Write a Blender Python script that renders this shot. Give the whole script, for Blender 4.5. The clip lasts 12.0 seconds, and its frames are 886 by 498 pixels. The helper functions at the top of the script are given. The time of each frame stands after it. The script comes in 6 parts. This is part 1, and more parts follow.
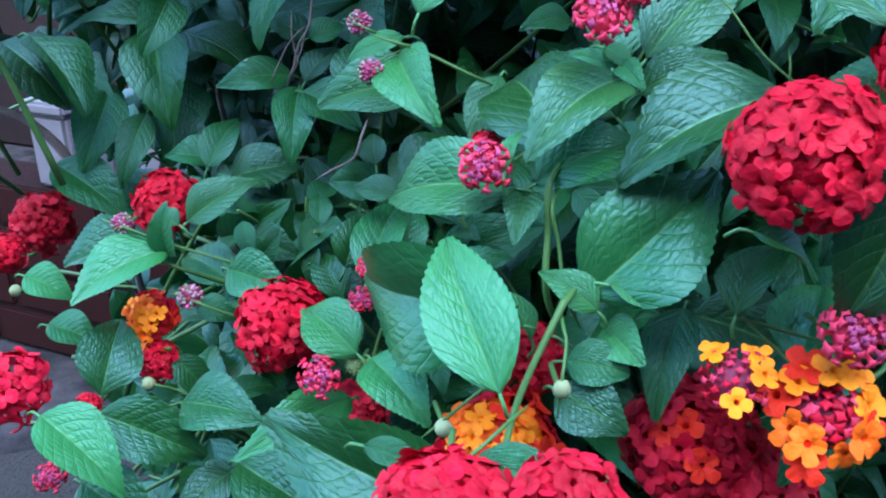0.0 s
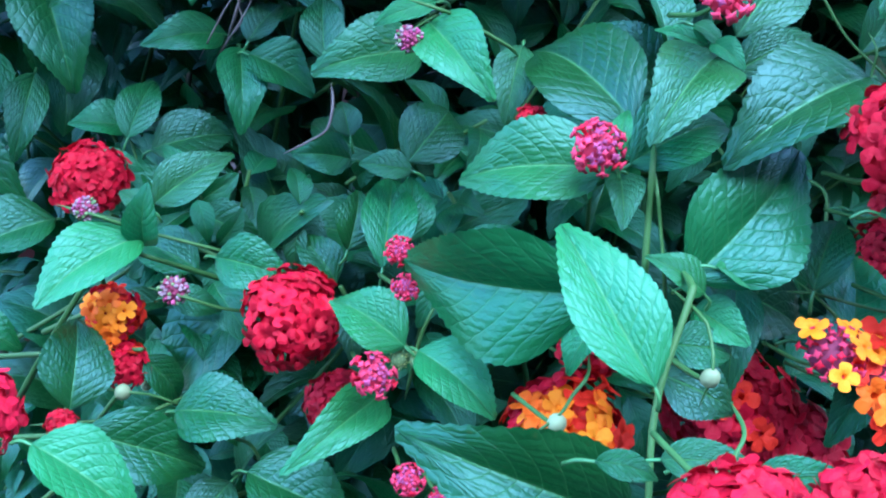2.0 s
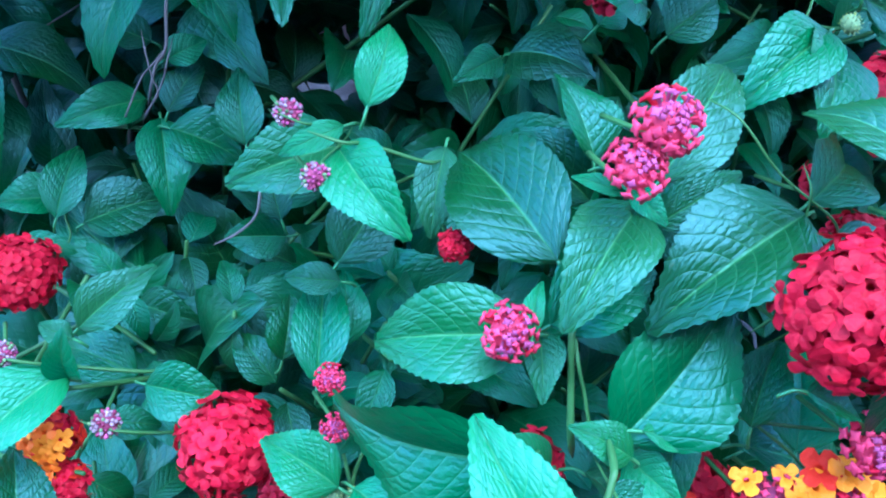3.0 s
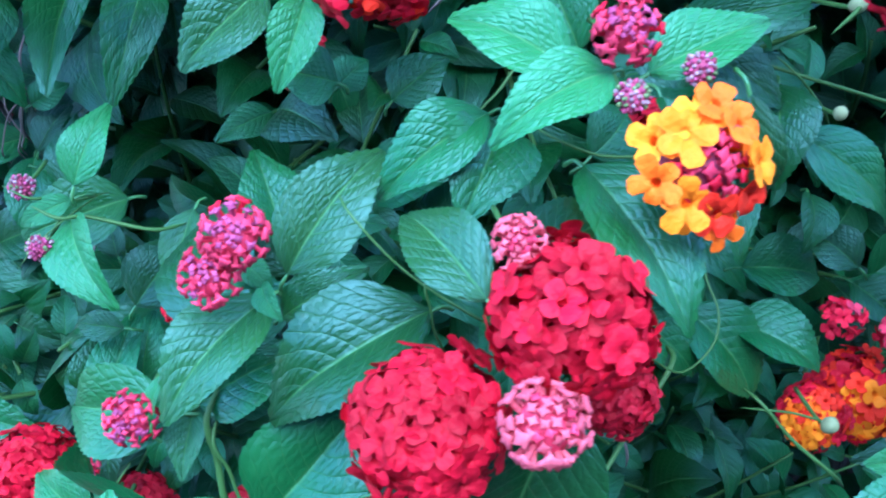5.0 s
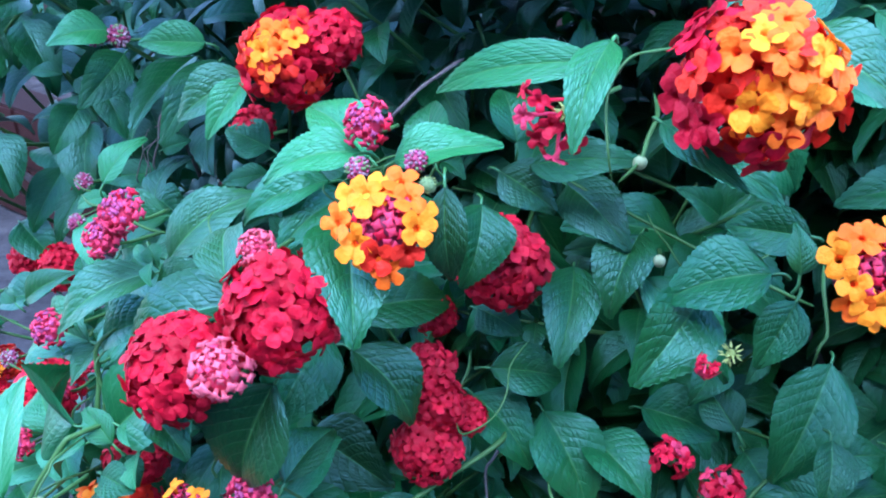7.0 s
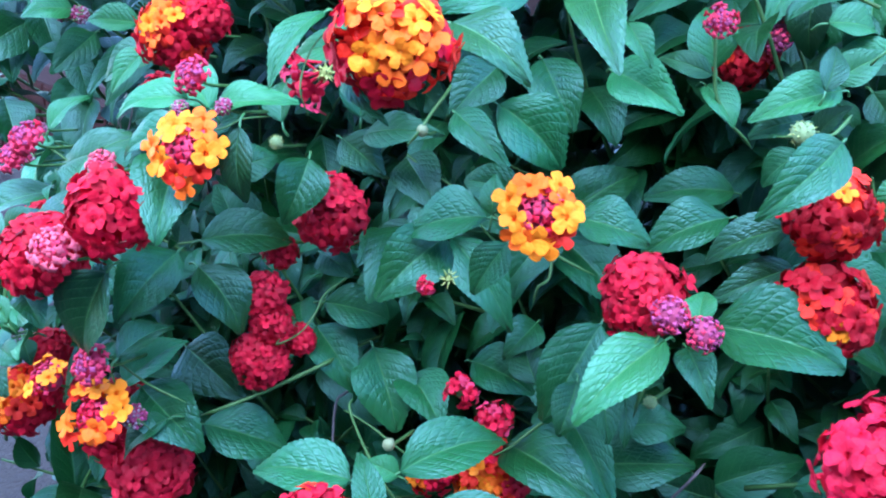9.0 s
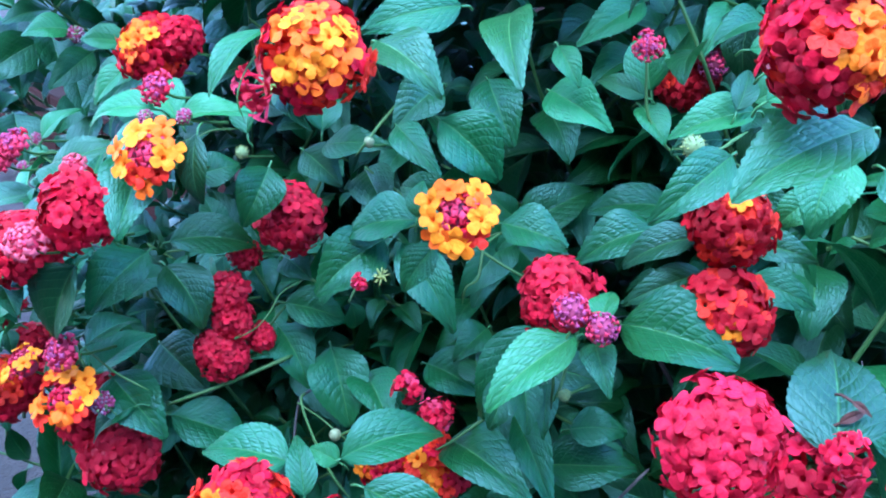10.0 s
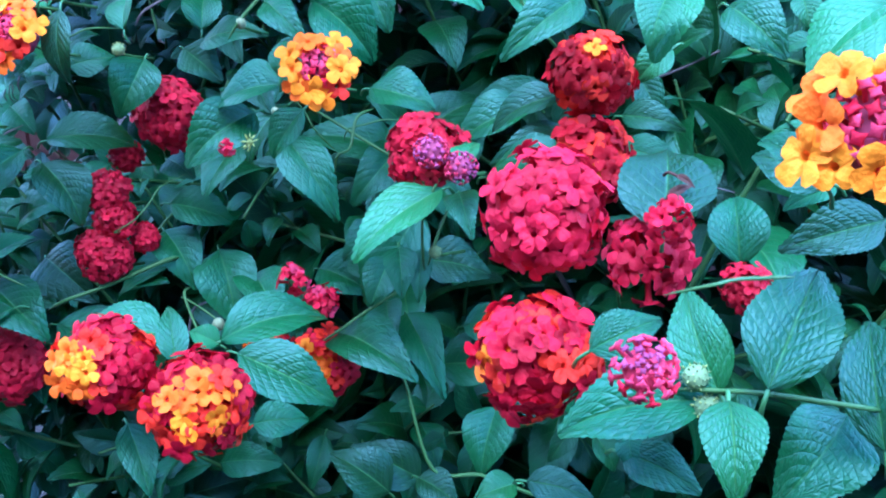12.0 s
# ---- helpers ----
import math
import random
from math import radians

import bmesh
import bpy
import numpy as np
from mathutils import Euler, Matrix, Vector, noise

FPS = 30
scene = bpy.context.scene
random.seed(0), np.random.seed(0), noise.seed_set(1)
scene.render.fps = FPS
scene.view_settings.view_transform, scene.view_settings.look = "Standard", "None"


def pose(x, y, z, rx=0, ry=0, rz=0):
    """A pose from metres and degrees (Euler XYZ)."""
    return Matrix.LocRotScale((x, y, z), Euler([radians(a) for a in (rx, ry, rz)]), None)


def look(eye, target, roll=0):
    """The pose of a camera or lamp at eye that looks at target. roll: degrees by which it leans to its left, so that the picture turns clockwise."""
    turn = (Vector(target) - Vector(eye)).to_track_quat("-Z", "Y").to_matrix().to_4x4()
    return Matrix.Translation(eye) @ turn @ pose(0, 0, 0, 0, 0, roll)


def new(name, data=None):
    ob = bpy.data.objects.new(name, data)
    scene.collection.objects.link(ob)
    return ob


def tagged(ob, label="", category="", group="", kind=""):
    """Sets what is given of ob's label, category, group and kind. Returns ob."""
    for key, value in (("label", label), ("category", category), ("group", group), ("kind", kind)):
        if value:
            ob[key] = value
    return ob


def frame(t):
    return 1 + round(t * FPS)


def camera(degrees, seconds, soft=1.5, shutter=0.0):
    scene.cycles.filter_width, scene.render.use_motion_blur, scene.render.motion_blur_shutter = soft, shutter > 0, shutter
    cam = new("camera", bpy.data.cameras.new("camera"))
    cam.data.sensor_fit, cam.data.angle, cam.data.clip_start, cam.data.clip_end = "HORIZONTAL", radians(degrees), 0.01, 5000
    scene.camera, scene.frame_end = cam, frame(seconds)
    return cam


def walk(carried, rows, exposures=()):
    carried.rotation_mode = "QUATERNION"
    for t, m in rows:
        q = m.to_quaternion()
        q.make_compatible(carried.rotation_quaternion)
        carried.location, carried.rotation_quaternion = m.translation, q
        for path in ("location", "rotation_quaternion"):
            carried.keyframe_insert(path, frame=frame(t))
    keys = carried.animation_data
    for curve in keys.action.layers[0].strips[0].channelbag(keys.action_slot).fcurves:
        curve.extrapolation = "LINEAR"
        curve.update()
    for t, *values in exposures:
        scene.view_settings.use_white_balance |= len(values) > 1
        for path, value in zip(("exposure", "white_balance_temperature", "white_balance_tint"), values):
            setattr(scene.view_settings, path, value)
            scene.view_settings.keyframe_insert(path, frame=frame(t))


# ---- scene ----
SKY, SUN = 0.15, 0.6
cam = camera(51.4, 12.0, soft=2.0, shutter=0.2)
PATH = [
    (0, (0.0003, -0.0116, 0.7685), (0.0147, 1.8195, -0.0300), -0.89),
    (0.5, (-0.0310, 0.0024, 0.7689), (0.0792, 1.8209, -0.0678), 0.79),
    (1, (-0.0626, 0.0003, 0.7611), (0.1295, 1.7987, -0.1054), 3.39),
    (1.5, (-0.0800, 0.0090, 0.7598), (0.3090, 1.7792, -0.1053), 5.73),
    (2, (-0.0927, 0.0228, 0.7673), (0.4550, 1.7208, -0.1052), 4.67),
    (2.5, (-0.0779, 0.0480, 0.8056), (0.4677, 1.6693, -0.2062), 2.22),
    (2.7, (-0.0684, 0.0582, 0.8198), (0.4668, 1.6539, -0.2516), 1.62),
    (4.3, (0.0239, 0.0789, 0.8528), (0.2471, 1.6096, -0.4153), -6.34),
    (4.5, (0.0419, 0.0727, 0.8570), (0.2242, 1.6092, -0.4084), -6.81),
    (5, (0.0957, 0.0563, 0.8638), (0.1494, 1.6264, -0.3740), -7.95),
    (5.5, (0.1456, 0.0399, 0.8679), (0.0619, 1.6429, -0.3204), -8.77),
    (6, (0.1888, 0.0169, 0.8694), (-0.0467, 1.6617, -0.2428), -8.80),
    (6.5, (0.2265, 0.0018, 0.8623), (-0.1899, 1.6982, -0.1212), -7.05),
    (6.7, (0.2375, -0.0048, 0.8610), (-0.2448, 1.6995, -0.0708), -5.69),
    (8.3, (0.3462, -0.0554, 0.8570), (-0.3835, 1.6416, 0.0891), -0.53),
    (8.5, (0.3613, -0.0536, 0.8552), (-0.3905, 1.6316, 0.0852), -0.73),
    (9, (0.3943, -0.0560, 0.8499), (-0.3733, 1.6209, 0.0751), -0.85),
    (9.5, (0.4231, -0.0598, 0.8504), (-0.3613, 1.6082, 0.1048), -0.51),
    (10, (0.4444, -0.0688, 0.8500), (-0.3936, 1.6054, 0.1356), -0.34),
    (10.5, (0.4518, -0.0723, 0.8449), (-0.4118, 1.5997, 0.1437), -0.67),
    (11, (0.4651, -0.0655, 0.8078), (-0.3660, 1.6391, 0.1325), -1.17),
    (11.5, (0.4792, -0.0714, 0.7966), (-0.2938, 1.6511, 0.1269), -1.27),
    (12, (0.4838, -0.0775, 0.7892), (-0.2532, 1.6443, 0.1144), -1.04),
]
EXPOSURES = [(0, 3.4, 5950, 9), (0.5, 3.66, 5450, 1), (1, 3.77, 6100, 8), (1.5, 3.82, 6050, 8), (2, 3.69, 5250, 7), (2.5, 3.8, 4550, 6), (4.5, 3.85, 5750, 4), (5, 3.64, 5200, 8), (5.5, 3.68, 5200, 11), (6.5, 3.65, 5200, 13), (8.5, 3.76, 5450, 19), (9, 3.80, 5400, 17), (10, 3.82, 5150, 13), (11, 3.75, 5050, 14), (11.5, 3.72, 5100, 13), (12, 3.81, 4900, 15)]
walk(cam, [(t, look(eye, target, roll)) for t, eye, target, roll in PATH], EXPOSURES)

# ---- light ----
world = bpy.data.worlds.new("sky")
scene.world = world
world.use_nodes = True
wn = world.node_tree
sky = wn.nodes.new("ShaderNodeTexSky")
sky.sky_type, sky.sun_disc = "NISHITA", False
sky.sun_elevation, sky.sun_rotation = radians(35), radians(190)
sky.altitude, sky.air_density, sky.dust_density, sky.ozone_density = 0, 1.0, 1.0, 1.0
wn.links.new(sky.outputs[0], wn.nodes["Background"].inputs[0])
wn.nodes["Background"].inputs[1].default_value = SKY
sun = new("sun", bpy.data.lights.new("sun", "SUN"))
sun.data.energy, sun.data.angle, sun.data.color = SUN, radians(60), (1.0, 1.0, 1.0)
sun.matrix_world = look((0.5, -1.2, 4.0), (0.2, 0.3, 0.6))


# ---- materials ----
def material(name, rough=0.5, spec=0.5):
    m = bpy.data.materials.new(name)
    m.use_nodes = True
    b = m.node_tree.nodes["Principled BSDF"]
    b.inputs["Roughness"].default_value = rough
    b.inputs["Specular IOR Level"].default_value = spec
    return m, m.node_tree, b


def maths(nt, op, a, b=None, c=None):
    n = nt.nodes.new("ShaderNodeMath")
    n.operation = op
    for i, v in enumerate((a, b, c)):
        if v is None:
            continue
        if isinstance(v, (int, float)):
            n.inputs[i].default_value = v
        else:
            nt.links.new(v, n.inputs[i])
    return n.outputs[0]


def mix(nt, fac, a, b, blend="MIX"):
    n = nt.nodes.new("ShaderNodeMix")
    n.data_type, n.blend_type = "RGBA", blend
    for i, v in ((0, fac), (6, a), (7, b)):
        if isinstance(v, (int, float)):
            n.inputs[i].default_value = v
        elif isinstance(v, tuple):
            n.inputs[i].default_value = (*v, 1)
        else:
            nt.links.new(v, n.inputs[i])
    return n.outputs[2]


def noise_tex(nt, scale, detail=3.0, vector=None, rough=0.55):
    n = nt.nodes.new("ShaderNodeTexNoise")
    n.inputs["Scale"].default_value, n.inputs["Detail"].default_value, n.inputs["Roughness"].default_value = scale, detail, rough
    if vector is not None:
        nt.links.new(vector, n.inputs["Vector"])
    return n.outputs[0]


def ramp(nt, fac, *stops):
    n = nt.nodes.new("ShaderNodeValToRGB")
    r = n.color_ramp
    while len(r.elements) < len(stops):
        r.elements.new(0.5)
    for el, (p, col) in zip(r.elements, stops):
        el.position, el.color = p, (*col, 1)
    nt.links.new(fac, n.inputs[0])
    return n.outputs[0]


def bump(nt, b, height, strength, distance):
    n = nt.nodes.new("ShaderNodeBump")
    n.inputs["Strength"].default_value, n.inputs["Distance"].default_value = strength, distance
    nt.links.new(height, n.inputs["Height"])
    nt.links.new(n.outputs[0], b.inputs["Normal"])


def leaf_material(name, dark, light, vein, rough, gloss):
    m, nt, b = material(name, rough, gloss)
    b.inputs["Specular Tint"].default_value = (0.42, 0.84, 1.0, 1)  # bluish sky sheen put into the specular colour
    uv = nt.nodes.new("ShaderNodeUVMap").outputs[0]
    sep = nt.nodes.new("ShaderNodeSeparateXYZ")
    nt.links.new(uv, sep.inputs[0])
    u, v = sep.outputs[0], maths(nt, "ABSOLUTE", sep.outputs[1])
    info = nt.nodes.new("ShaderNodeObjectInfo")
    island = nt.nodes.new("ShaderNodeNewGeometry").outputs["Random Per Island"]
    chance = maths(nt, "FRACT", maths(nt, "ADD", info.outputs["Random"], island))
    # side veins run forward from the midrib to the margin
    phase = maths(nt, "MULTIPLY", maths(nt, "SUBTRACT", u, maths(nt, "MULTIPLY", v, maths(nt, "ADD", maths(nt, "MULTIPLY", v, 0.10), 0.16))), VEINS)
    saw = maths(nt, "ABSOLUTE", maths(nt, "SUBTRACT", maths(nt, "FRACT", phase), 0.5))
    side = maths(nt, "SUBTRACT", 1.0, maths(nt, "SMOOTH_MIN", maths(nt, "MULTIPLY", saw, 19.0), 1.0, 0.25))
    side = maths(nt, "MULTIPLY", side, maths(nt, "SUBTRACT", 1.0, maths(nt, "MULTIPLY", v, 0.75)))
    rib = maths(nt, "SUBTRACT", 1.0, maths(nt, "MINIMUM", maths(nt, "MULTIPLY", v, 18.0), 1.0))
    lines = maths(nt, "MAXIMUM", maths(nt, "MULTIPLY", side, 0.55), rib)
    squeeze = nt.nodes.new("ShaderNodeMapping")
    squeeze.inputs["Scale"].default_value = (1.0, 0.32, 1.0)
    nt.links.new(uv, squeeze.inputs[0])
    # pillows between the side veins, broken into blisters by the small cross veins
    waver = maths(nt, "MULTIPLY", noise_tex(nt, 11, 2, squeeze.outputs[0]), 1.6)
    cross = maths(nt, "FRACT", maths(nt, "ADD", maths(nt, "MULTIPLY", v, 7.0), maths(nt, "ADD", waver, maths(nt, "MULTIPLY", maths(nt, "FLOOR", maths(nt, "SUBTRACT", phase, 0.5)), 0.37))))
    cross = maths(nt, "POWER", maths(nt, "MULTIPLY", maths(nt, "ABSOLUTE", maths(nt, "SUBTRACT", cross, 0.5)), 2.0), 0.6)
    pillow = maths(nt, "POWER", maths(nt, "MULTIPLY", saw, 2.0), 0.20)
    blister = maths(nt, "MULTIPLY", pillow, maths(nt, "ADD", maths(nt, "MULTIPLY", cross, 0.40), 0.60))
    blotch = noise_tex(nt, 5, 4, squeeze.outputs[0])
    col = mix(nt, blotch, dark, light)
    hue = nt.nodes.new("ShaderNodeHueSaturation")
    nt.links.new(maths(nt, "ADD", maths(nt, "MULTIPLY", chance, 0.03), 0.485), hue.inputs["Hue"])
    nt.links.new(maths(nt, "ADD", maths(nt, "MULTIPLY", chance, 0.85), 0.56), hue.inputs["Value"])
    nt.links.new(col, hue.inputs["Color"])
    col = mix(nt, maths(nt, "MULTIPLY", lines, 0.62), hue.outputs[0], vein)
    speck = ramp(nt, noise_tex(nt, 22, 2, squeeze.outputs[0]), (0.68, (0, 0, 0)), (0.76, (1, 1, 1)))
    col = mix(nt, maths(nt, "MULTIPLY", speck, 0.12), col, (0.16, 0.14, 0.05))
    nt.links.new(col, b.inputs["Base Color"])
    nt.links.new(maths(nt, "ADD", maths(nt, "MULTIPLY", blotch, 0.20), rough - 0.1), b.inputs["Roughness"])
    height = maths(nt, "SUBTRACT", blister, maths(nt, "MULTIPLY", rib, 0.8))
    height = maths(nt, "ADD", height, maths(nt, "MULTIPLY", noise_tex(nt, 30, 2, squeeze.outputs[0]), 0.7))
    bump(nt, b, height, 0.72, 0.00055)
    glow = nt.nodes.new("ShaderNodeBsdfTranslucent")
    nt.links.new(mix(nt, 0.5, col, light), glow.inputs[0])
    both = nt.nodes.new("ShaderNodeMixShader")
    both.inputs[0].default_value = 0.11
    nt.links.new(b.outputs[0], both.inputs[1])
    nt.links.new(glow.outputs[0], both.inputs[2])
    nt.links.new(both.outputs[0], nt.nodes["Material Output"].inputs[0])
    return m


VEINS = 9.0
LEAF = {
    "mature": leaf_material("leaf_mature", (0.007, 0.058, 0.010), (0.018, 0.114, 0.019), (0.09, 0.26, 0.08), 0.43, 0.88),
    "young": leaf_material("leaf_young", (0.016, 0.118, 0.022), (0.036, 0.182, 0.038), (0.13, 0.35, 0.12), 0.46, 0.95),
}


def petal_material(name, deep, bright, dull=0.68):
    m, nt, b = material(name, 0.6, 0.25)
    info = nt.nodes.new("ShaderNodeObjectInfo")
    place = nt.nodes.new("ShaderNodeTexCoord").outputs["Object"]
    col = mix(nt, maths(nt, "ADD", maths(nt, "MULTIPLY", noise_tex(nt, 1.4, 3, place), 0.7), maths(nt, "MULTIPLY", info.outputs["Random"], 0.4)), deep, bright)
    hue = nt.nodes.new("ShaderNodeHueSaturation")
    nt.links.new(maths(nt, "ADD", maths(nt, "MULTIPLY", info.outputs["Random"], 1.13 - dull), dull), hue.inputs["Value"])
    nt.links.new(col, hue.inputs["Color"])
    nt.links.new(hue.outputs[0], b.inputs["Base Color"])
    bump(nt, b, noise_tex(nt, 3.0, 2, place), 0.15, 0.1)
    glow = nt.nodes.new("ShaderNodeBsdfTranslucent")
    nt.links.new(hue.outputs[0], glow.inputs[0])
    both = nt.nodes.new("ShaderNodeMixShader")
    both.inputs[0].default_value = 0.16
    nt.links.new(b.outputs[0], both.inputs[1])
    nt.links.new(glow.outputs[0], both.inputs[2])
    nt.links.new(both.outputs[0], nt.nodes["Material Output"].inputs[0])
    return m


PETAL = {
    "scarlet": petal_material("petal_scarlet", (0.44, 0.002, 0.021), (0.68, 0.004, 0.037)),
    "crimson": petal_material("petal_crimson", (0.46, 0.005, 0.028), (0.68, 0.011, 0.046)),
    "rose": petal_material("petal_rose", (0.54, 0.005, 0.034), (0.76, 0.012, 0.060)),
    "dusky": petal_material("petal_dusky", (0.38, 0.002, 0.012), (0.56, 0.004, 0.020)),
    "vermilion": petal_material("petal_vermilion", (0.80, 0.014, 0.012), (0.90, 0.045, 0.016)),
    "orange": petal_material("petal_orange", (0.94, 0.120, 0.006), (0.97, 0.210, 0.010), 0.92),
    "yellow": petal_material("petal_yellow", (0.97, 0.230, 0.006), (0.99, 0.350, 0.012), 0.95),
    "pink": petal_material("petal_pink", (0.70, 0.028, 0.105), (0.88, 0.085, 0.190)),
    "lightpink": petal_material("petal_light_pink", (0.72, 0.085, 0.160), (0.86, 0.190, 0.260)),
    "lilac": petal_material("petal_lilac", (0.30, 0.16, 0.24), (0.50, 0.38, 0.46)),
    "orchid": petal_material("petal_orchid", (0.40, 0.05, 0.19), (0.56, 0.12, 0.30)),
    "plum": petal_material("bud_plum", (0.24, 0.03, 0.09), (0.40, 0.07, 0.16)),
    "cream": petal_material("bud_cream", (0.30, 0.42, 0.21), (0.50, 0.60, 0.38)),
    "lime": petal_material("calyx_lime", (0.30, 0.42, 0.10), (0.50, 0.60, 0.22)),
    "sage": petal_material("bud_sage", (0.10, 0.22, 0.08), (0.26, 0.38, 0.18)),
}


def plain(name, dark, light, scale, rough, strength=0.4, distance=0.0005, spec=0.4):
    m, nt, b = material(name, rough, spec)
    place = nt.nodes.new("ShaderNodeTexCoord").outputs["Object"]
    n = noise_tex(nt, scale, 5, place)
    nt.links.new(mix(nt, maths(nt, "MULTIPLY", maths(nt, "ADD", n, noise_tex(nt, scale * 7, 3, place)), 0.5), dark, light), b.inputs["Base Color"])
    bump(nt, b, noise_tex(nt, scale * 3, 6, place), strength, distance)
    return m


GREEN = plain("stem_green", (0.034, 0.115, 0.030), (0.07, 0.18, 0.050), 90, 0.55)
WOOD = plain("bark", (0.085, 0.075, 0.08), (0.21, 0.19, 0.20), 70, 0.85, 0.6, 0.001)
DRY = plain("dry_leaf", (0.03, 0.012, 0.010), (0.10, 0.042, 0.034), 120, 0.8, 0.6, 0.001)
LEAF["dry"] = DRY
pm, pt, pb = material("paving", 0.9, 0.12)
place = pt.nodes.new("ShaderNodeTexCoord").outputs["Object"]
rough_stone = noise_tex(pt, 7, 8, place, 0.7)
pt.links.new(mix(pt, maths(pt, "MULTIPLY", noise_tex(pt, 60, 3, place), 0.5), ramp(pt, rough_stone, (0.36, (0.004, 0.004, 0.005)), (0.46, (0.024, 0.023, 0.028)), (0.66, (0.065, 0.063, 0.072))), (0.02, 0.019, 0.022)), pb.inputs["Base Color"])
bump(pt, pb, rough_stone, 0.9, 0.02)
PAVING = pm
SOIL = plain("soil", (0.013, 0.012, 0.013), (0.042, 0.039, 0.041), 40, 0.95, 1.0, 0.01)
BRICK = plain("brown_brick", (0.014, 0.005, 0.005), (0.030, 0.008, 0.009), 14, 0.85, 0.5, 0.003, 0.08)
MORTAR = plain("dark_mortar", (0.010, 0.005, 0.005), (0.020, 0.008, 0.009), 30, 0.9, 0.6, 0.003, 0.08)
DARK_BACKDROP = plain("dark_backdrop", (0.008, 0.006, 0.007), (0.024, 0.016, 0.018), 6, 0.85, 0.4, 0.004, 0.1)
PALE = plain("pale_block", (0.10, 0.10, 0.125), (0.16, 0.16, 0.20), 12, 0.7, 0.3, 0.002)
BLOCKER_GREY = plain("blocker_grey", (0.030, 0.030, 0.035), (0.065, 0.065, 0.075), 4, 0.85, 0.4, 0.004)


# ---- helpers for things ----
def mesh_of(name, verts, faces, mat, uvs=None, smooth=True):
    me = bpy.data.meshes.new(name)
    me.from_pydata([tuple(v) for v in verts], [], faces)
    if uvs is not None:
        layer = me.uv_layers.new(name="UVMap")
        index = np.empty(len(me.loops), dtype=np.int32)
        me.loops.foreach_get("vertex_index", index)
        layer.data.foreach_set("uv", np.asarray(uvs, dtype=np.float32)[index].ravel())
    me.materials.append(mat)
    if smooth:
        me.polygons.foreach_set("use_smooth", [True] * len(me.polygons))
    me.update()
    return me


def part(name, me, parent, m=None, label=""):
    """A mesh as a part under its thing; m is its pose in the world (for a thing's part) or in its parent (for a sub-part)."""
    ob = new(name, me)
    ob.parent = parent
    if m is not None:
        ob.matrix_basis = Matrix.Translation(-parent.location) @ m if parent.data is None else m
    return tagged(ob, label)


def box_mesh(name, size, mat, bevel=0.004):
    bm = bmesh.new()
    bmesh.ops.create_cube(bm, size=1)
    bmesh.ops.scale(bm, vec=size, verts=bm.verts)
    bmesh.ops.bevel(bm, geom=bm.edges[:], offset=bevel, segments=2, affect="EDGES")
    me = bpy.data.meshes.new(name)
    bm.to_mesh(me)
    bm.free()
    me.materials.append(mat)
    return me


def tube(points, r0, r1, sides=7, steps=5, thin_ends=False):
    """A tapered, slightly wavy tube along a smooth line through the points."""
    p = [Vector(q) for q in points]
    p = [p[0] * 2 - p[1], *p, p[-1] * 2 - p[-2]]
    line = []
    for i in range(1, len(p) - 2):
        for k in range(steps):
            t = k / steps
            a, b, c, d = p[i - 1:i + 3]
            line.append(0.5 * (2 * b + (c - a) * t + (2 * a - 5 * b + 4 * c - d) * t * t + (3 * b - a - 3 * c + d) * t ** 3))
    line.append(p[-2])
    verts, faces = [], []
    n = len(line)
    for i, q in enumerate(line):
        d = (line[min(i + 1, n - 1)] - line[max(i - 1, 0)]).normalized()
        s = d.orthogonal().normalized() if i == 0 else (s - d * s.dot(d)).normalized()
        o = d.cross(s)
        r = r0 + (r1 - r0) * i / (n - 1)
        r *= 1 + 0.10 * noise.noise(q * 120)
        if thin_ends:
            r *= min(1, 0.25 + 6 * min(i, n - 1 - i) / n)
        for k in range(sides):
            a = 2 * math.pi * k / sides
            verts.append(q + (s * math.cos(a) + o * math.sin(a)) * r)
        if i:
            for k in range(sides):
                j = (k + 1) % sides
                faces.append(((i - 1) * sides + k, (i - 1) * sides + j, i * sides + j, i * sides + k))
    faces.append(tuple(range(sides))[::-1])
    faces.append(tuple(range((n - 1) * sides, n * sides)))
    return verts, faces


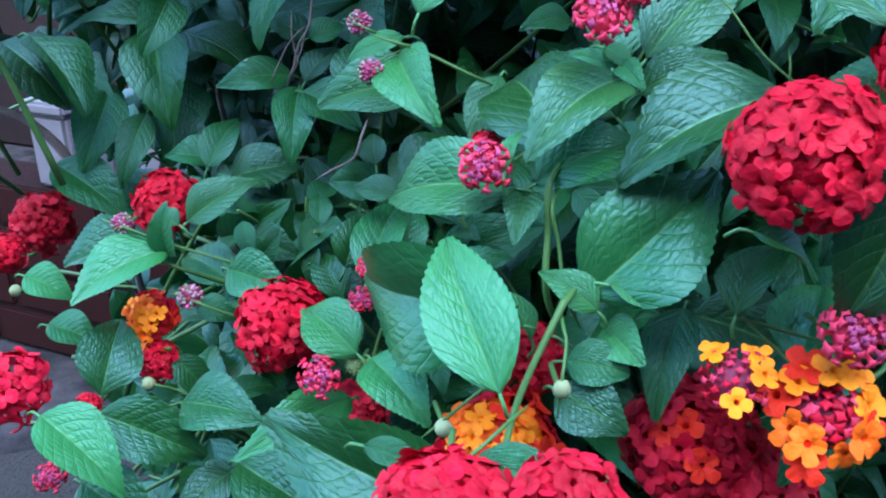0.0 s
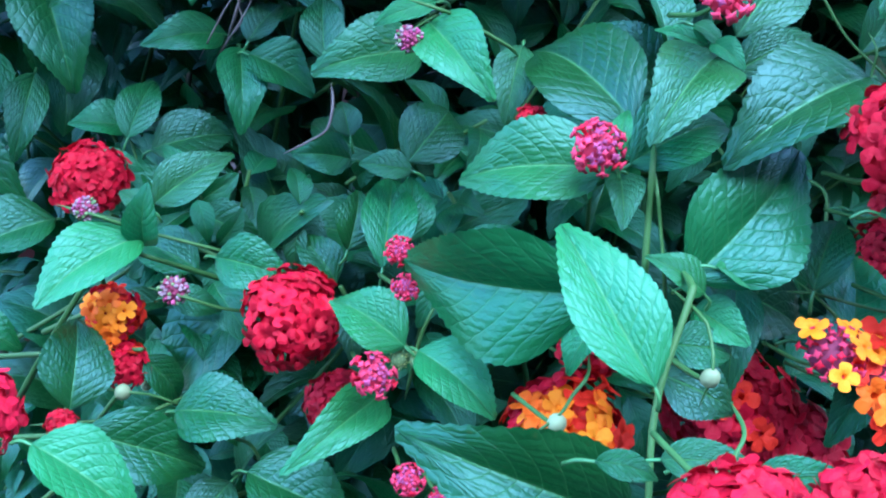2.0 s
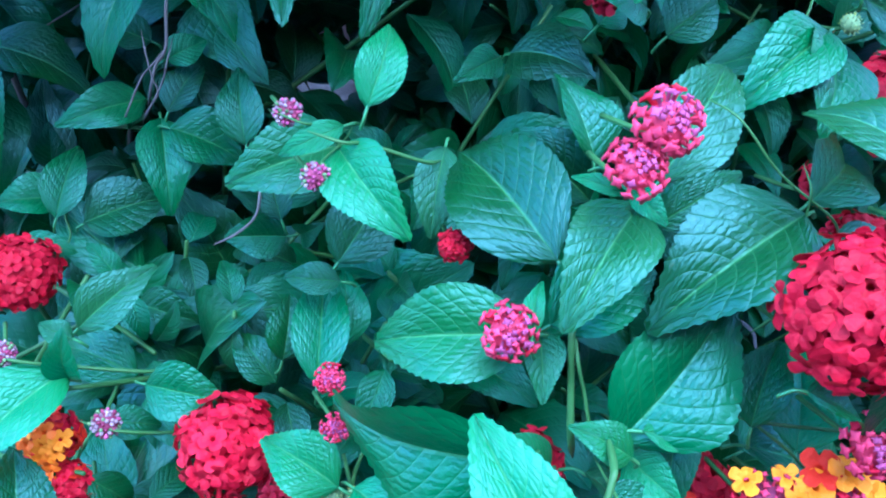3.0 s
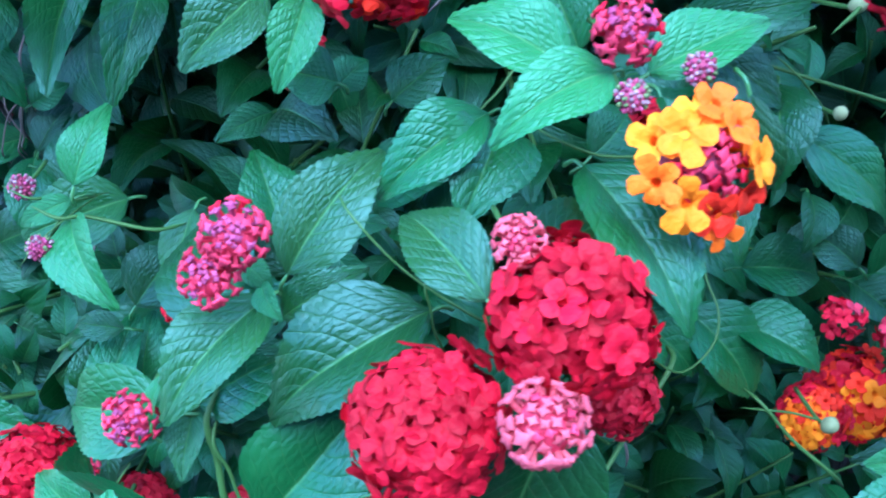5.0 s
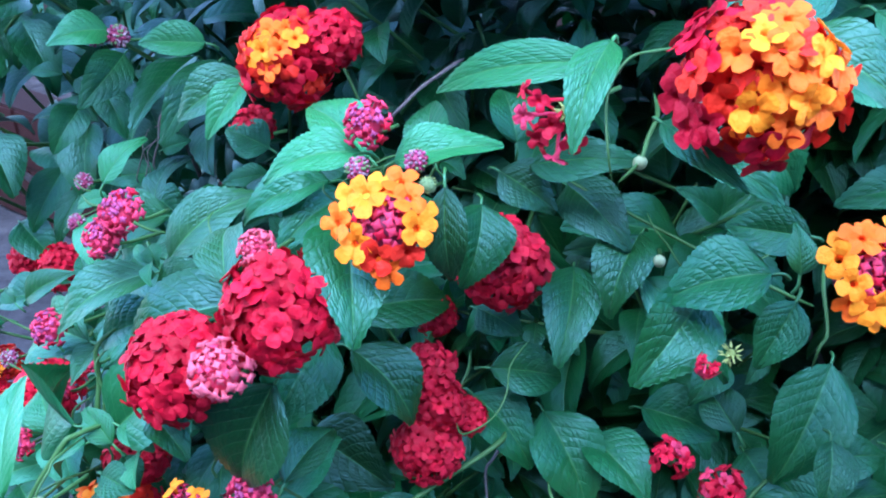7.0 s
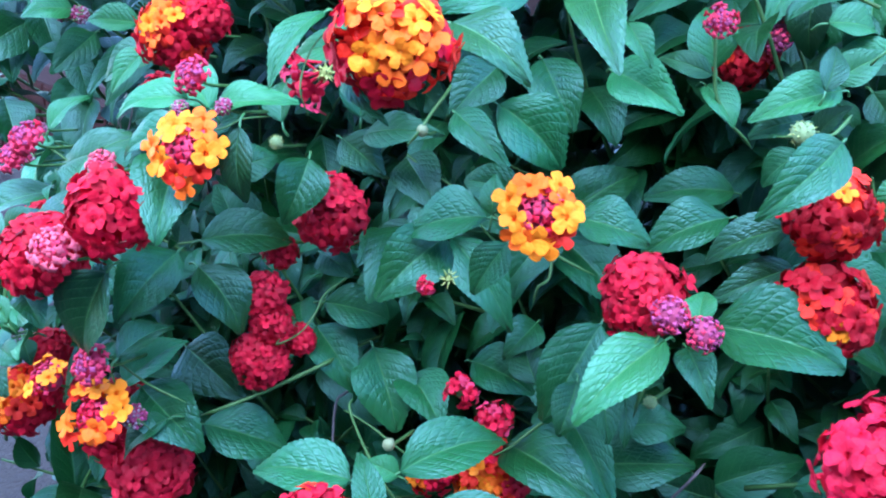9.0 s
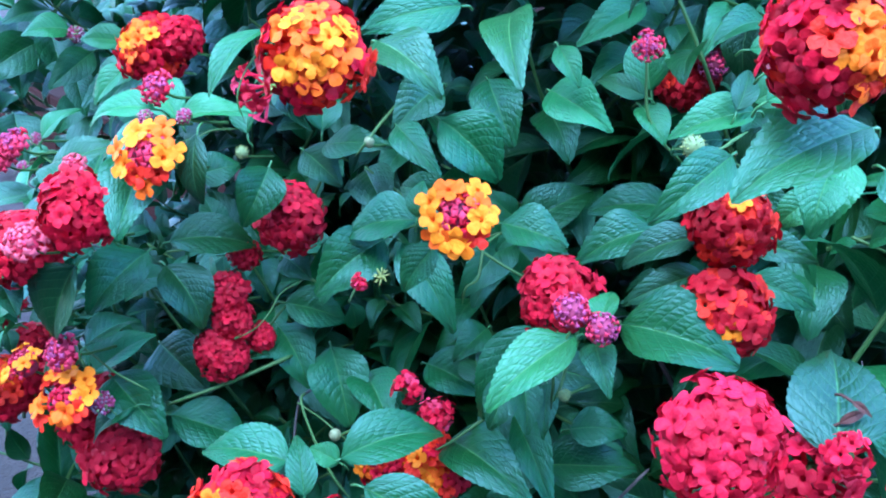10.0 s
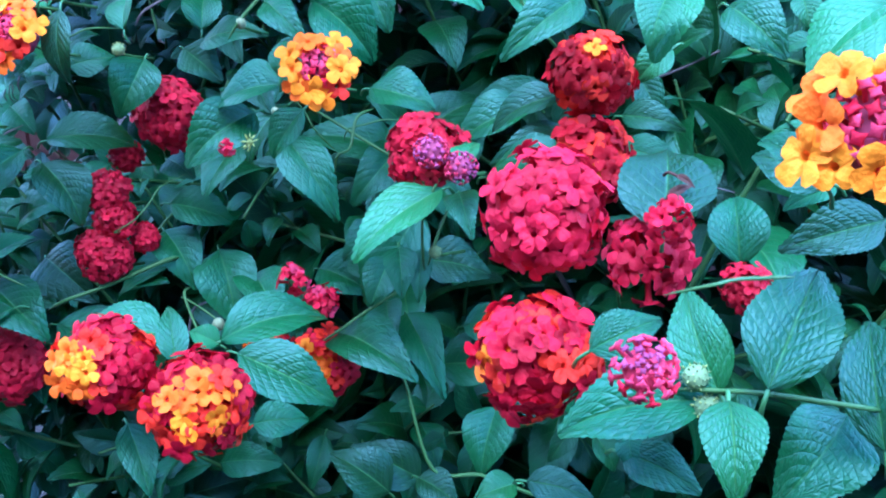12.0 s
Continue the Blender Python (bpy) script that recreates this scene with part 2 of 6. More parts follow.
def leaf_surface(long, wide, fold, arch, seed, rows=38, cols=6, droop=0.12):
    """An ovate, toothed, quilted leaf blade along +y, its face to +z, in metres."""
    rng = random.Random(seed)
    lean = rng.uniform(-0.05, 0.05)
    wave = rng.uniform(0, 6.3)
    ripple = rng.uniform(0.3, 1.0)
    twist = rng.uniform(-0.30, 0.30)
    relief = 1.0 if rows >= 36 else 0.0
    foot, point = rng.uniform(0.62, 0.78), rng.uniform(1.08, 1.34)
    belly = foot / (foot + point)
    top = belly ** foot * (1 - belly) ** point
    verts, uvs, faces = [], [], []
    for i in range(rows + 1):
        u = i / rows
        half = wide / 2 * (u ** foot * (1 - u) ** point) / top
        for j in range(-cols, cols + 1):
            v = math.copysign(abs(j / cols) ** 1.35, j)  # closer rows beside the crease
            x, y = v * half, u * long
            if abs(j) == cols and 0 < i < rows:
                tooth = 0.075 * wide * (1 if i % 2 else -0.8) * min(1, 4 * u)
                x += math.copysign(tooth, v)
                y += 0.010 * long * (1 if i % 2 else 0)
            phase = (u - abs(v) * 0.16 - v * v * 0.10) * VEINS
            quilt = abs(math.sin(math.pi * (phase + 0.5))) ** 0.5 * (1 - abs(v) ** 3) * min(1, abs(v) * 3)
            z = fold * abs(x) * (1.20 - 0.30 * abs(v))
            z += arch * long * 4 * u * (1 - u)
            z += 0.009 * wide * quilt * relief
            z += twist * x * (u - 0.4) - 0.05 * wide * v ** 4
            z += 0.060 * wide * ripple * v * abs(v) * math.sin(u * 9 + wave + (1.5 if v > 0 else 0))
            z -= droop * long * max(0, u - 0.5) ** 2 * 2
            x += lean * long * 4 * u * (1 - u) * 0.5
            verts.append((x, y, z))
            uvs.append((u, v))
    w = 2 * cols + 1
    for i in range(rows):
        for j in range(w - 1):
            a = i * w + j
            faces.append((a, a + 1, a + w + 1, a + w))
    return verts, faces, uvs


LEAF_AT = []


def leaf_pose(base, tip, normal):
    base, y = Vector(base), (Vector(tip) - Vector(base)).normalized()
    z = Vector(normal)
    z = (z - y * z.dot(y)).normalized()
    x = y.cross(z)
    m = Matrix((x, y, z)).transposed().to_4x4()
    m.translation = base
    return m


def leaf(bush, base, tip, normal, wide, kind, fold, arch):
    """One leaf with its own shape, from the foot of the blade to its tip, and its short stalk."""
    k = len(LEAF_AT)
    long = (Vector(tip) - Vector(base)).length
    verts, faces, uvs = leaf_surface(long, wide, fold, arch, k)
    # the stalk, under the blade and back towards the shoot
    r = 0.0005 + 0.006 * wide
    tv, tf = tube([(0, long * 0.10, arch * long * 0.3 - r), (0, 0, -r), (0, -0.003, -0.002), (0, -0.0045, -0.006)], r * 0.8, r, 5, 3)
    n = len(verts)
    verts += [tuple(q) for q in tv]
    faces += [tuple(n + i for i in f) for f in tf]
    uvs += [(0.02, 0.0)] * len(tv)
    ob = part("leaf", mesh_of("leaf", verts, faces, LEAF[kind], uvs), bush, leaf_pose(base, tip, normal), "withered brown leaf" if kind == "dry" else "")
    LEAF_AT.append(((Vector(base) + Vector(tip)) / 2, long, bush))
    return ob


# ---- florets: unit size, tube along z, face at z = 2 ----
def floret_shape(kind, seed):
    rng = random.Random(seed)
    verts, faces = [], []

    def ring(z, r, n):
        s = len(verts)
        verts.extend((r * math.cos(2 * math.pi * k / n), r * math.sin(2 * math.pi * k / n), z) for k in range(n))
        return s

    def bridge(a, b, n):
        faces.extend((a + k, a + (k + 1) % n, b + (k + 1) % n, b + k) for k in range(n))

    if kind == "open":
        lobes = 4 if seed % 3 else 5
        n = lobes * 6
        a, b = ring(0.0, 0.13, n), ring(1.75, 0.18, n)
        bridge(a, b, n)
        start = rng.uniform(0, 6.3)
        big = rng.randrange(lobes)
        mid, rim = [], []
        size = [rng.uniform(0.88, 1.06) * (1.12 if i == big else 1) for i in range(lobes)]
        tilt = [rng.uniform(-0.12, 0.34) for i in range(lobes)]
        s = len(verts)
        for f, bag in ((0.45, mid), (0.82, mid), (1.0, rim)):
            for k in range(n):
                i, q = k // 6, (k % 6) / 6
                ang = start + 2 * math.pi * (k / n)
                shape = (0.56 + 0.44 * math.sin(math.pi * q) ** 0.55) * size[i]
                r = f * (shape if f > 0.5 else 0.5)
                if f == 1.0 and k % 6 == 3:
                    r *= 0.95
                z = 2.0 + 0.10 * f - tilt[i] * f * f * math.sin(math.pi * q) - (0.10 if q == 0 else 0) + 0.07 * f * math.sin(ang * 3 + seed * 1.7)
                verts.append((r * math.cos(ang), r * math.sin(ang), z))
        bridge(b, s, n)
        bridge(s, s + n, n)
        bridge(s + n, s + 2 * n, n)
    elif kind == "star":
        n = 8
        a, b = ring(0.0, 0.22, n), ring(1.6, 0.30, n)
        bridge(a, b, n)
        c = len(verts)
        for k in range(n):
            r = 1.0 if k % 2 == 0 else 0.52
            verts.append((r * math.cos(math.pi * k / 4), r * math.sin(math.pi * k / 4), 1.85))
        d = len(verts)
        for k in range(n):
            r = 0.72 if k % 2 == 0 else 0.40
            verts.append((r * math.cos(math.pi * k / 4), r * math.sin(math.pi * k / 4), 2.15 - (0.10 if k % 2 else 0)))
        bridge(b, c, n)
        bridge(c, d, n)
        verts.append((0, 0, 2.02))
        faces.extend((d + k, d + (k + 1) % n, len(verts) - 1) for k in range(n))
    elif kind == "scale":
        n = 8
        rings = [ring(z, r, n) for z, r in ((0.0, 0.5), (0.9, 0.85), (1.5, 0.8), (1.9, 0.45))]
        for a, b in zip(rings, rings[1:]):
            bridge(a, b, n)
        verts.append((0, 0, 2.05))
        faces.extend((rings[-1] + k, rings[-1] + (k + 1) % n, len(verts) - 1) for k in range(n))
    else:  # spike: a pointed bract
        n = 5
        rings = [ring(z, r, n) for z, r in ((0.0, 0.34), (1.0, 0.46), (1.9, 0.22))]
        for a, b in zip(rings, rings[1:]):
            bridge(a, b, n)
        verts.append((0.15, 0, 2.9))
        faces.extend((rings[-1] + k, rings[-1] + (k + 1) % n, len(verts) - 1) for k in range(n))
    return verts, faces


FLORETS = {}


def floret_mesh(kind, colour, variant):
    key = kind, colour, variant
    if key not in FLORETS:
        FLORETS[key] = mesh_of("floret", *floret_shape(kind, variant), PETAL[colour])
    return FLORETS[key]


def core_mesh(radius, squash, mat, seed):
    bm = bmesh.new()
    bmesh.ops.create_icosphere(bm, subdivisions=2, radius=radius)
    for v in bm.verts:
        v.co *= 1 + 0.10 * noise.noise(v.co * (60 / radius * 0.02) + Vector((seed, 0, 0)))
        v.co.z *= squash
    me = bpy.data.meshes.new("flower_head")
    bm.to_mesh(me)
    bm.free()
    me.materials.append(mat)
    me.polygons.foreach_set("use_smooth", [True] * len(me.polygons))
    return me


HEADS = {
    "scarlet": "round flower head of open scarlet florets",
    "crimson": "round flower head of open deep crimson florets",
    "rose": "round flower head of open rose-red florets",
    "dusky": "dark red flower head with a few orange florets",
    "sunset": "red flower head with yellow-orange florets opening in it",
    "darkcenter": "deep crimson flower head with a few yellow florets",
    "ring": "flower head with an orange ring round magenta buds",
    "fewring": "cluster of magenta buds with a few orange florets open",
    "pinkbud": "flat cluster of unopened magenta star-shaped buds",
    "starpink": "cluster of pink star-shaped buds about to open",
    "lilac": "small tight lilac flower bud with pale tips",
    "lilacpink": "small cluster of lilac-pink buds",
    "greenbud": "tight round grey-green flower bud",
    "whitebud": "smooth pale green egg-shaped bud on a thin stalk",
    "rosefew": "half-shed flower head with a few rose-red florets",
    "spent": "spent flower head, long-tubed rose florets hanging from its calyx",
    "calyx": "empty yellow-green calyx whose florets have dropped",
}
HEAD_AT = []


def head(bush, kind, centre, axis, radius, patch=None, spread=0):
    """A flower head: a small green core, its stalk, and every floret or bud as a piece of its own."""
    seed = len(HEAD_AT)
    rng = random.Random(1000 + seed)
    z = Vector(axis).normalized()
    x = z.orthogonal().normalized()
    m = Matrix((x, z.cross(x), z)).transposed().to_4x4()
    m = m @ Matrix.Rotation(rng.uniform(0, 6.3), 4, "Z")
    m.translation = centre
    back = m.to_3x3().transposed()
    patch = back @ Vector(patch) if patch else None
    core = {"whitebud": 0.98, "greenbud": 0.86, "lilac": 0.80, "lilacpink": 0.72, "pinkbud": 0.66, "calyx": 0.42, "spent": 0.16, "rosefew": 0.28, "ring": 0.50, "fewring": 0.50}.get(kind, 0.66)
    coat = {"whitebud": PETAL["cream"], "greenbud": PETAL["sage"], "lilac": PETAL["plum"], "calyx": PETAL["lime"], "spent": PETAL["lime"], "pinkbud": PETAL["pink"], "starpink": PETAL["pink"], "ring": PETAL["plum"], "fewring": PETAL["plum"], "lilacpink": PETAL["plum"], "rosefew": GREEN}.get(kind, PETAL[kind] if kind in PETAL else PETAL["crimson"])
    ob = part("flower_head", core_mesh(radius * core, 1.25 if kind == "whitebud" else 0.72 if kind in ("pinkbud", "starpink", "lilac", "lilacpink") else 0.92, coat, seed), bush, m, HEADS[kind])
    HEAD_AT.append((Vector(centre), radius))
    # stalk, bending back into the shrub
    inv = m.inverted()
    c = Vector(centre)
    deep = Vector((rng.uniform(-0.004, 0.004), 0.024, -0.006))
    a, b, d = c - z * radius * 0.45, c - z * radius * 0.85 + Vector((0, 0.006, -0.002)), c - z * radius * 0.9 + deep
    if kind not in ("calyx", "rosefew") or radius > 0.012:
        sv, sf = tube([inv @ a, inv @ b, inv @ d], 0.0006, 0.0008, 6, 4)
        part("stalk", mesh_of("stalk", sv, sf, GREEN), ob, Matrix.Identity(4))

    def ring_of(n, th0, th1, shape, size, colours, name, lift=1.0, loose=0.0, face=0.0, long=1.0):
        for i in range(n):
            if rng.random() < loose:
                continue
            c0, c1 = math.cos(radians(th0)), math.cos(radians(th1))
            ct = c0 + (c1 - c0) * (i + 0.5) / n
            th = math.acos(ct) + rng.uniform(-0.05, 0.05)
            ph = i * 2.39996 + rng.uniform(-0.16, 0.16)
            d = Vector((math.sin(th) * math.cos(ph), math.sin(th) * math.sin(ph), math.cos(th)))
            if shape in ("star", "scale") and name == "bud":
                d = Vector((d.x * 1.04, d.y * 1.04, d.z * 0.74))
            colour = rng.choice(colours)
            if patch is not None:
                away = math.degrees(d.angle(patch)) + rng.uniform(-9, 9)
                if away < spread * 0.62:
                    colour = rng.choice(("yellow", "yellow", "yellow", "orange", "vermilion"))
                elif away < spread:
                    colour = rng.choice(("orange", "yellow", "orange"))
                elif away < spread + 13:
                    colour = rng.choice(("vermilion", "vermilion", "scarlet"))
            s = radius * size * rng.uniform(0.88, 1.12)
            loose_tip = 0.24 if shape == "open" else 0.2
            tip = d + Vector((0, 0, face)) + Vector((rng.uniform(-1, 1), rng.uniform(-1, 1), rng.uniform(-0.5, 1))) * loose_tip
            q = tip.to_track_quat("Z", "Y").to_matrix().to_4x4()
            reach = radius * lift * (rng.uniform(0.80, 1.0) if shape == "open" else rng.uniform(0.93, 1.05))
            reach *= 1 + (0.20 if shape == "open" else 0.10) * noise.noise(d * 1.3 + Vector((seed * 3.7, 0, 0)))
            pose_in = Matrix.Translation(d * reach) @ q @ Matrix.Rotation(rng.uniform(0, 6.3), 4, "Z") @ Matrix.Diagonal((s, s, s * long, 1)) @ Matrix.Translation((0, 0, -2.05))
            part(name, floret_mesh(shape, colour, rng.randrange(4)), ob, pose_in)

    if kind in ("scarlet", "crimson", "rose", "dusky", "sunset", "darkcenter"):
        main = {"sunset": ["scarlet", "scarlet", "scarlet", "vermilion"], "darkcenter": ["crimson"], "dusky": ["dusky"] * 8 + ["vermilion"]}.get(kind, [kind])
        n = 84 if radius > 0.013 else 44
        ring_of(n, 0, 120, "open", 0.275 if n > 44 else 0.35, main, "floret", 0.98)
    elif kind == "ring":
        ring_of(13, 42, 68, "open", 0.33, ["yellow", "orange", "yellow", "orange", "orange", "yellow", "vermilion"], "floret", 0.86, 0.0, 0.9)
        ring_of(26, 0, 38, "star", 0.125, ["pink", "pink", "rose"], "bud", 0.76)
    elif kind == "fewring":
        ring_of(4, 44, 66, "open", 0.38, ["yellow", "orange", "yellow"], "floret", 0.86, 0.0, 0.9)
        ring_of(40, 0, 75, "star", 0.12, ["pink", "pink", "rose"], "bud", 0.82)
    elif kind == "pinkbud":
        ring_of(17, 58, 102, "star", 0.27, ["pink", "pink", "pink", "rose"], "bud", 0.96)
        ring_of(15, 30, 56, "star", 0.20, ["pink", "pink", "orchid"], "bud", 0.96)
        ring_of(17, 0, 28, "star", 0.135, ["orchid", "orchid", "pink"], "bud", 0.95)
    elif kind == "starpink":
        ring_of(24, 42, 104, "star", 0.29, ["lightpink"], "bud", 1.0)
        ring_of(20, 0, 42, "star", 0.18, ["lightpink", "lightpink", "pink"], "bud", 0.98)
    elif kind == "lilacpink":
        ring_of(46, 0, 112, "star", 0.20, ["orchid", "orchid", "pink"], "bud", 0.96)
    elif kind == "lilac":
        ring_of(64, 0, 128, "scale", 0.16, ["lilac", "lilac", "sage", "plum", "orchid"], "bud", 1.02)
        ring_of(8, 110, 140, "spike", 0.20, ["sage"], "bract", 1.05)
    elif kind == "greenbud":
        ring_of(60, 0, 135, "spike", 0.15, ["sage", "sage", "lime"], "bract", 1.0, 0.0, 0.0, 0.55)
    elif kind == "whitebud":
        ring_of(7, 120, 150, "spike", 0.26, ["sage", "lime"], "bract", 0.95)
    elif kind == "rosefew":
        if radius > 0.013:
            ring_of(34, 0, 118, "open", 0.35, ["rose"], "floret", 0.98, 0.06, 0.0, 1.1)
        else:
            ring_of(17, 0, 112, "open", 0.44, ["rose", "rose", "pink"], "floret", 0.98, 0.12, 0.0, 1.2)
    elif kind == "spent":
        ring_of(11, 5, 62, "open", 0.25, ["rose", "rose", "crimson", "pink"], "floret", 0.95, 0.1, 0.0, 1.6)
        ring_of(22, 0, 170, "spike", 0.075, ["lime"], "bract", 0.24)
    elif kind == "calyx":
        ring_of(20, 0, 120, "spike", 0.22, ["lime"], "bract", 1.0)
    return ob


def stem(bush, kind, radius, *points):
    verts, faces = tube(points, radius * 0.75, radius, 8, 6, True)
    return part("stem" if kind == "green" else "twig", mesh_of("stem", verts, faces, GREEN if kind == "green" else WOOD), bush, Matrix.Identity(4))


# ---- ground, low wall and what stands behind ----
def slab(name, x0, x1, y0, y1, z, mat, cut=40):
    verts, faces = [], []
    for i in range(cut + 1):
        for j in range(cut + 1):
            p = Vector((x0 + (x1 - x0) * i / cut, y0 + (y1 - y0) * j / cut, z))
            verts.append((p.x, p.y, z))
    for i in range(cut):
        for j in range(cut):
            a = i * (cut + 1) + j
            faces.append((a, a + cut + 1, a + cut + 2, a + 1))
    return new(name, mesh_of(name, verts, faces, mat))


tagged(slab("ground", -60, 60, -60, 60, 0.0, PAVING, 8), "worn grey concrete paving", "ground", kind="structure")


def soil_bed():
    rng = random.Random(5)
    verts, faces = [], []
    n, r = 48, 14
    for i in range(r + 1):
        for k in range(n):
            a = 2 * math.pi * k / n
            f = i / r
            p = Vector((0.10 + 1.15 * f * math.cos(a), 0.66 + 0.50 * f * math.sin(a), 0))
            p.z = 0.004 + 0.06 * (1 - f * f) + 0.02 * noise.noise(p * 14) * (1 - f)
            verts.append(p)
    for i in range(r):
        for k in range(n):
            j = (k + 1) % n
            faces.append((i * n + k, (i + 1) * n + k, (i + 1) * n + j, i * n + j))
    return tagged(new("soil_bed", mesh_of("soil_bed", verts, faces, SOIL)), "dark soil bed under the shrubs", "soil", kind="structure")


soil_bed()

WALL_TURN = -24.0
wall = tagged(new("low_wall"), "low dark reddish-brown brick wall", "wall", kind="structure")
wall.matrix_basis = pose(-0.6, 1.32, 0, 0, 0, WALL_TURN)


def low_wall(length, height, deep):
    course, brick_long = 0.075, 0.215
    core = part("mortar", box_mesh("mortar", (length, deep - 0.012, height - 0.006), MORTAR, 0.002), wall)
    core.matrix_basis = pose(0, deep / 2, height / 2)
    me = box_mesh("brick", (brick_long - 0.010, deep, course - 0.010), BRICK, 0.004)
    for row in range(int(height / course)):
        n = int(length / brick_long)
        for i in range(n):
            x = (i - n / 2 + (0.5 if row % 2 else 0.25)) * brick_long
            b = part("brick", me, wall)
            b.matrix_basis = pose(x, deep / 2 + random.uniform(-0.002, 0.002), (row + 0.5) * course, 0, 0, random.uniform(-0.4, 0.4))


low_wall(5.4, 0.30, 0.11)
turn = Matrix.LocRotScale((-0.6, 1.32, 0), Euler((0, 0, radians(WALL_TURN))), None)
# added backdrop, coloured dark for the darkness beyond the low wall
tagged(new("wall_back", box_mesh("wall_back", (9.0, 0.15, 0.9), DARK_BACKDROP, 0.01)), "dark backdrop wall added behind the low wall", "wall", kind="structure").matrix_basis = turn @ pose(0, 0.95, 0.45)


def pale_block(m, size):
    """A pale concrete block with a chipped cap."""
    ob = tagged(new("concrete_block"), "pale lilac-white concrete block on the low brick wall", "block", "pale blocks on the wall")
    ob.matrix_basis = m
    w, d, h = size
    part("body", box_mesh("body", (w, d, h - 0.02), PALE, 0.006), ob).matrix_basis = pose(0, 0, h / 2 - 0.01)
    part("cap", box_mesh("cap", (w + 0.012, d + 0.012, 0.02), PALE, 0.005), ob).matrix_basis = pose(0, 0, h - 0.01)


for along, wide, high in ((0.022, 0.075, 0.135), (0.215, 0.06, 0.23)):
    pale_block(turn @ pose(along, 0.055, 0.300), (wide, 0.09, high))

# unseen wall added behind the camera, keeps low sky light off the shrubs
tagged(new("sky_blocker_front", box_mesh("sky_blocker_front", (14.0, 0.2, 2.7), BLOCKER_GREY, 0.01)), "unseen plain grey wall added to block low sky light", "wall", kind="structure").matrix_basis = pose(0.0, -1.6, 1.35, 0, 0, 0)

# ---- the shrubs ----
bushes = []
for k, (x, text) in enumerate(((-0.10, "lantana shrub with red heads and many unopened buds"), (0.18, "lantana shrub with scarlet heads and orange-ringed heads"), (0.46, "dense lantana shrub with red, rose and orange heads"))):
    b = tagged(new("lantana_shrub"), text, "shrub", "lantana shrubs in a row")
    b.location = (x, 0.60, 0.05)
    bushes.append(b)
bpy.context.view_layer.update()


def woody(bush, rng):
    root = bush.location.copy()
    for k in range(7):
        top = Vector((root.x + rng.uniform(-0.16, 0.16), rng.uniform(0.50, 0.74), rng.uniform(0.50, 0.70)))
        mid = root.lerp(top, 0.5) + Vector((rng.uniform(-0.05, 0.05), rng.uniform(0.0, 0.08), rng.uniform(-0.04, 0.04)))
        foot = root + Vector((rng.uniform(-0.03, 0.03), rng.uniform(-0.03, 0.03), -0.03))
        verts, faces = tube([foot, mid, top], 0.006, 0.0018, 7, 8)
        part("branch", mesh_of("branch", verts, faces, WOOD), bush, Matrix.Identity(4))


for b in bushes:
    woody(b, random.Random(int(b.location.x * 100)))


# leaves
leaf(bushes[0], (-0.1497, 0.4602, 0.6436), (-0.1585, 0.4306, 0.6136), (0.25, -0.72, 0.64), 0.0159, "mature", 0.26, 0.10)
leaf(bushes[0], (-0.0160, 0.1519, 0.6518), (-0.0028, 0.1481, 0.6484), (0.04, -0.58, 0.81), 0.0058, "mature", 0.26, 0.10)
leaf(bushes[0], (0.0334, 0.2087, 0.6289), (0.0516, 0.1968, 0.6226), (-0.12, -0.60, 0.79), 0.0169, "mature", 0.26, 0.10)
leaf(bushes[0], (0.0359, 0.2115, 0.6363), (0.0531, 0.2064, 0.6350), (-0.12, -0.63, 0.77), 0.0126, "mature", 0.26, 0.10)
leaf(bushes[0], (0.0575, 0.2400, 0.7049), (0.0820, 0.2418, 0.7156), (-0.21, -0.77, 0.61), 0.0120, "mature", 0.26, 0.10)
leaf(bushes[0], (-0.0799, 0.2784, 0.5509), (-0.0981, 0.2621, 0.5404), (0.02, -0.55, 0.83), 0.0153, "mature", 0.26, 0.10)
leaf(bushes[0], (0.0103, 0.1680, 0.6354), (0.0299, 0.1593, 0.6381), (-0.33, -0.51, 0.79), 0.0089, "young", 0.26, 0.10)
leaf(bushes[0], (0.0046, 0.1319, 0.6578), (0.0211, 0.1275, 0.6631), (-0.38, -0.49, 0.79), 0.0079, "mature", 0.26, 0.10)
leaf(bushes[0], (-0.0096, 0.3078, 0.7092), (-0.0297, 0.3085, 0.7020), (-0.26, -0.71, 0.65), 0.0077, "young", 0.26, 0.10)
leaf(bushes[0], (-0.0491, 0.3605, 0.6129), (-0.0372, 0.3425, 0.5999), (-0.07, -0.61, 0.79), 0.0151, "mature", 0.26, 0.10)
leaf(bushes[0], (-0.0963, 0.3180, 0.6025), (-0.0786, 0.3168, 0.5971), (0.18, -0.65, 0.74), 0.0108, "mature", 0.26, 0.10)
leaf(bushes[0], (0.0493, 0.2517, 0.7157), (0.0562, 0.2459, 0.7107), (0.13, -0.56, 0.82), 0.0071, "young", 0.26, 0.10)
leaf(bushes[1], (0.2454, 0.2831, 0.7552), (0.2751, 0.2654, 0.7413), (-0.09, -0.70, 0.70), 0.0136, "mature", 0.26, 0.10)
leaf(bushes[1], (0.1948, 0.3375, 0.7142), (0.2232, 0.3116, 0.6998), (-0.10, -0.57, 0.82), 0.0222, "mature", 0.26, 0.10)
leaf(bushes[0], (-0.0497, 0.3718, 0.7406), (-0.0330, 0.3602, 0.7180), (0.45, -0.61, 0.65), 0.0157, "mature", 0.26, 0.10)
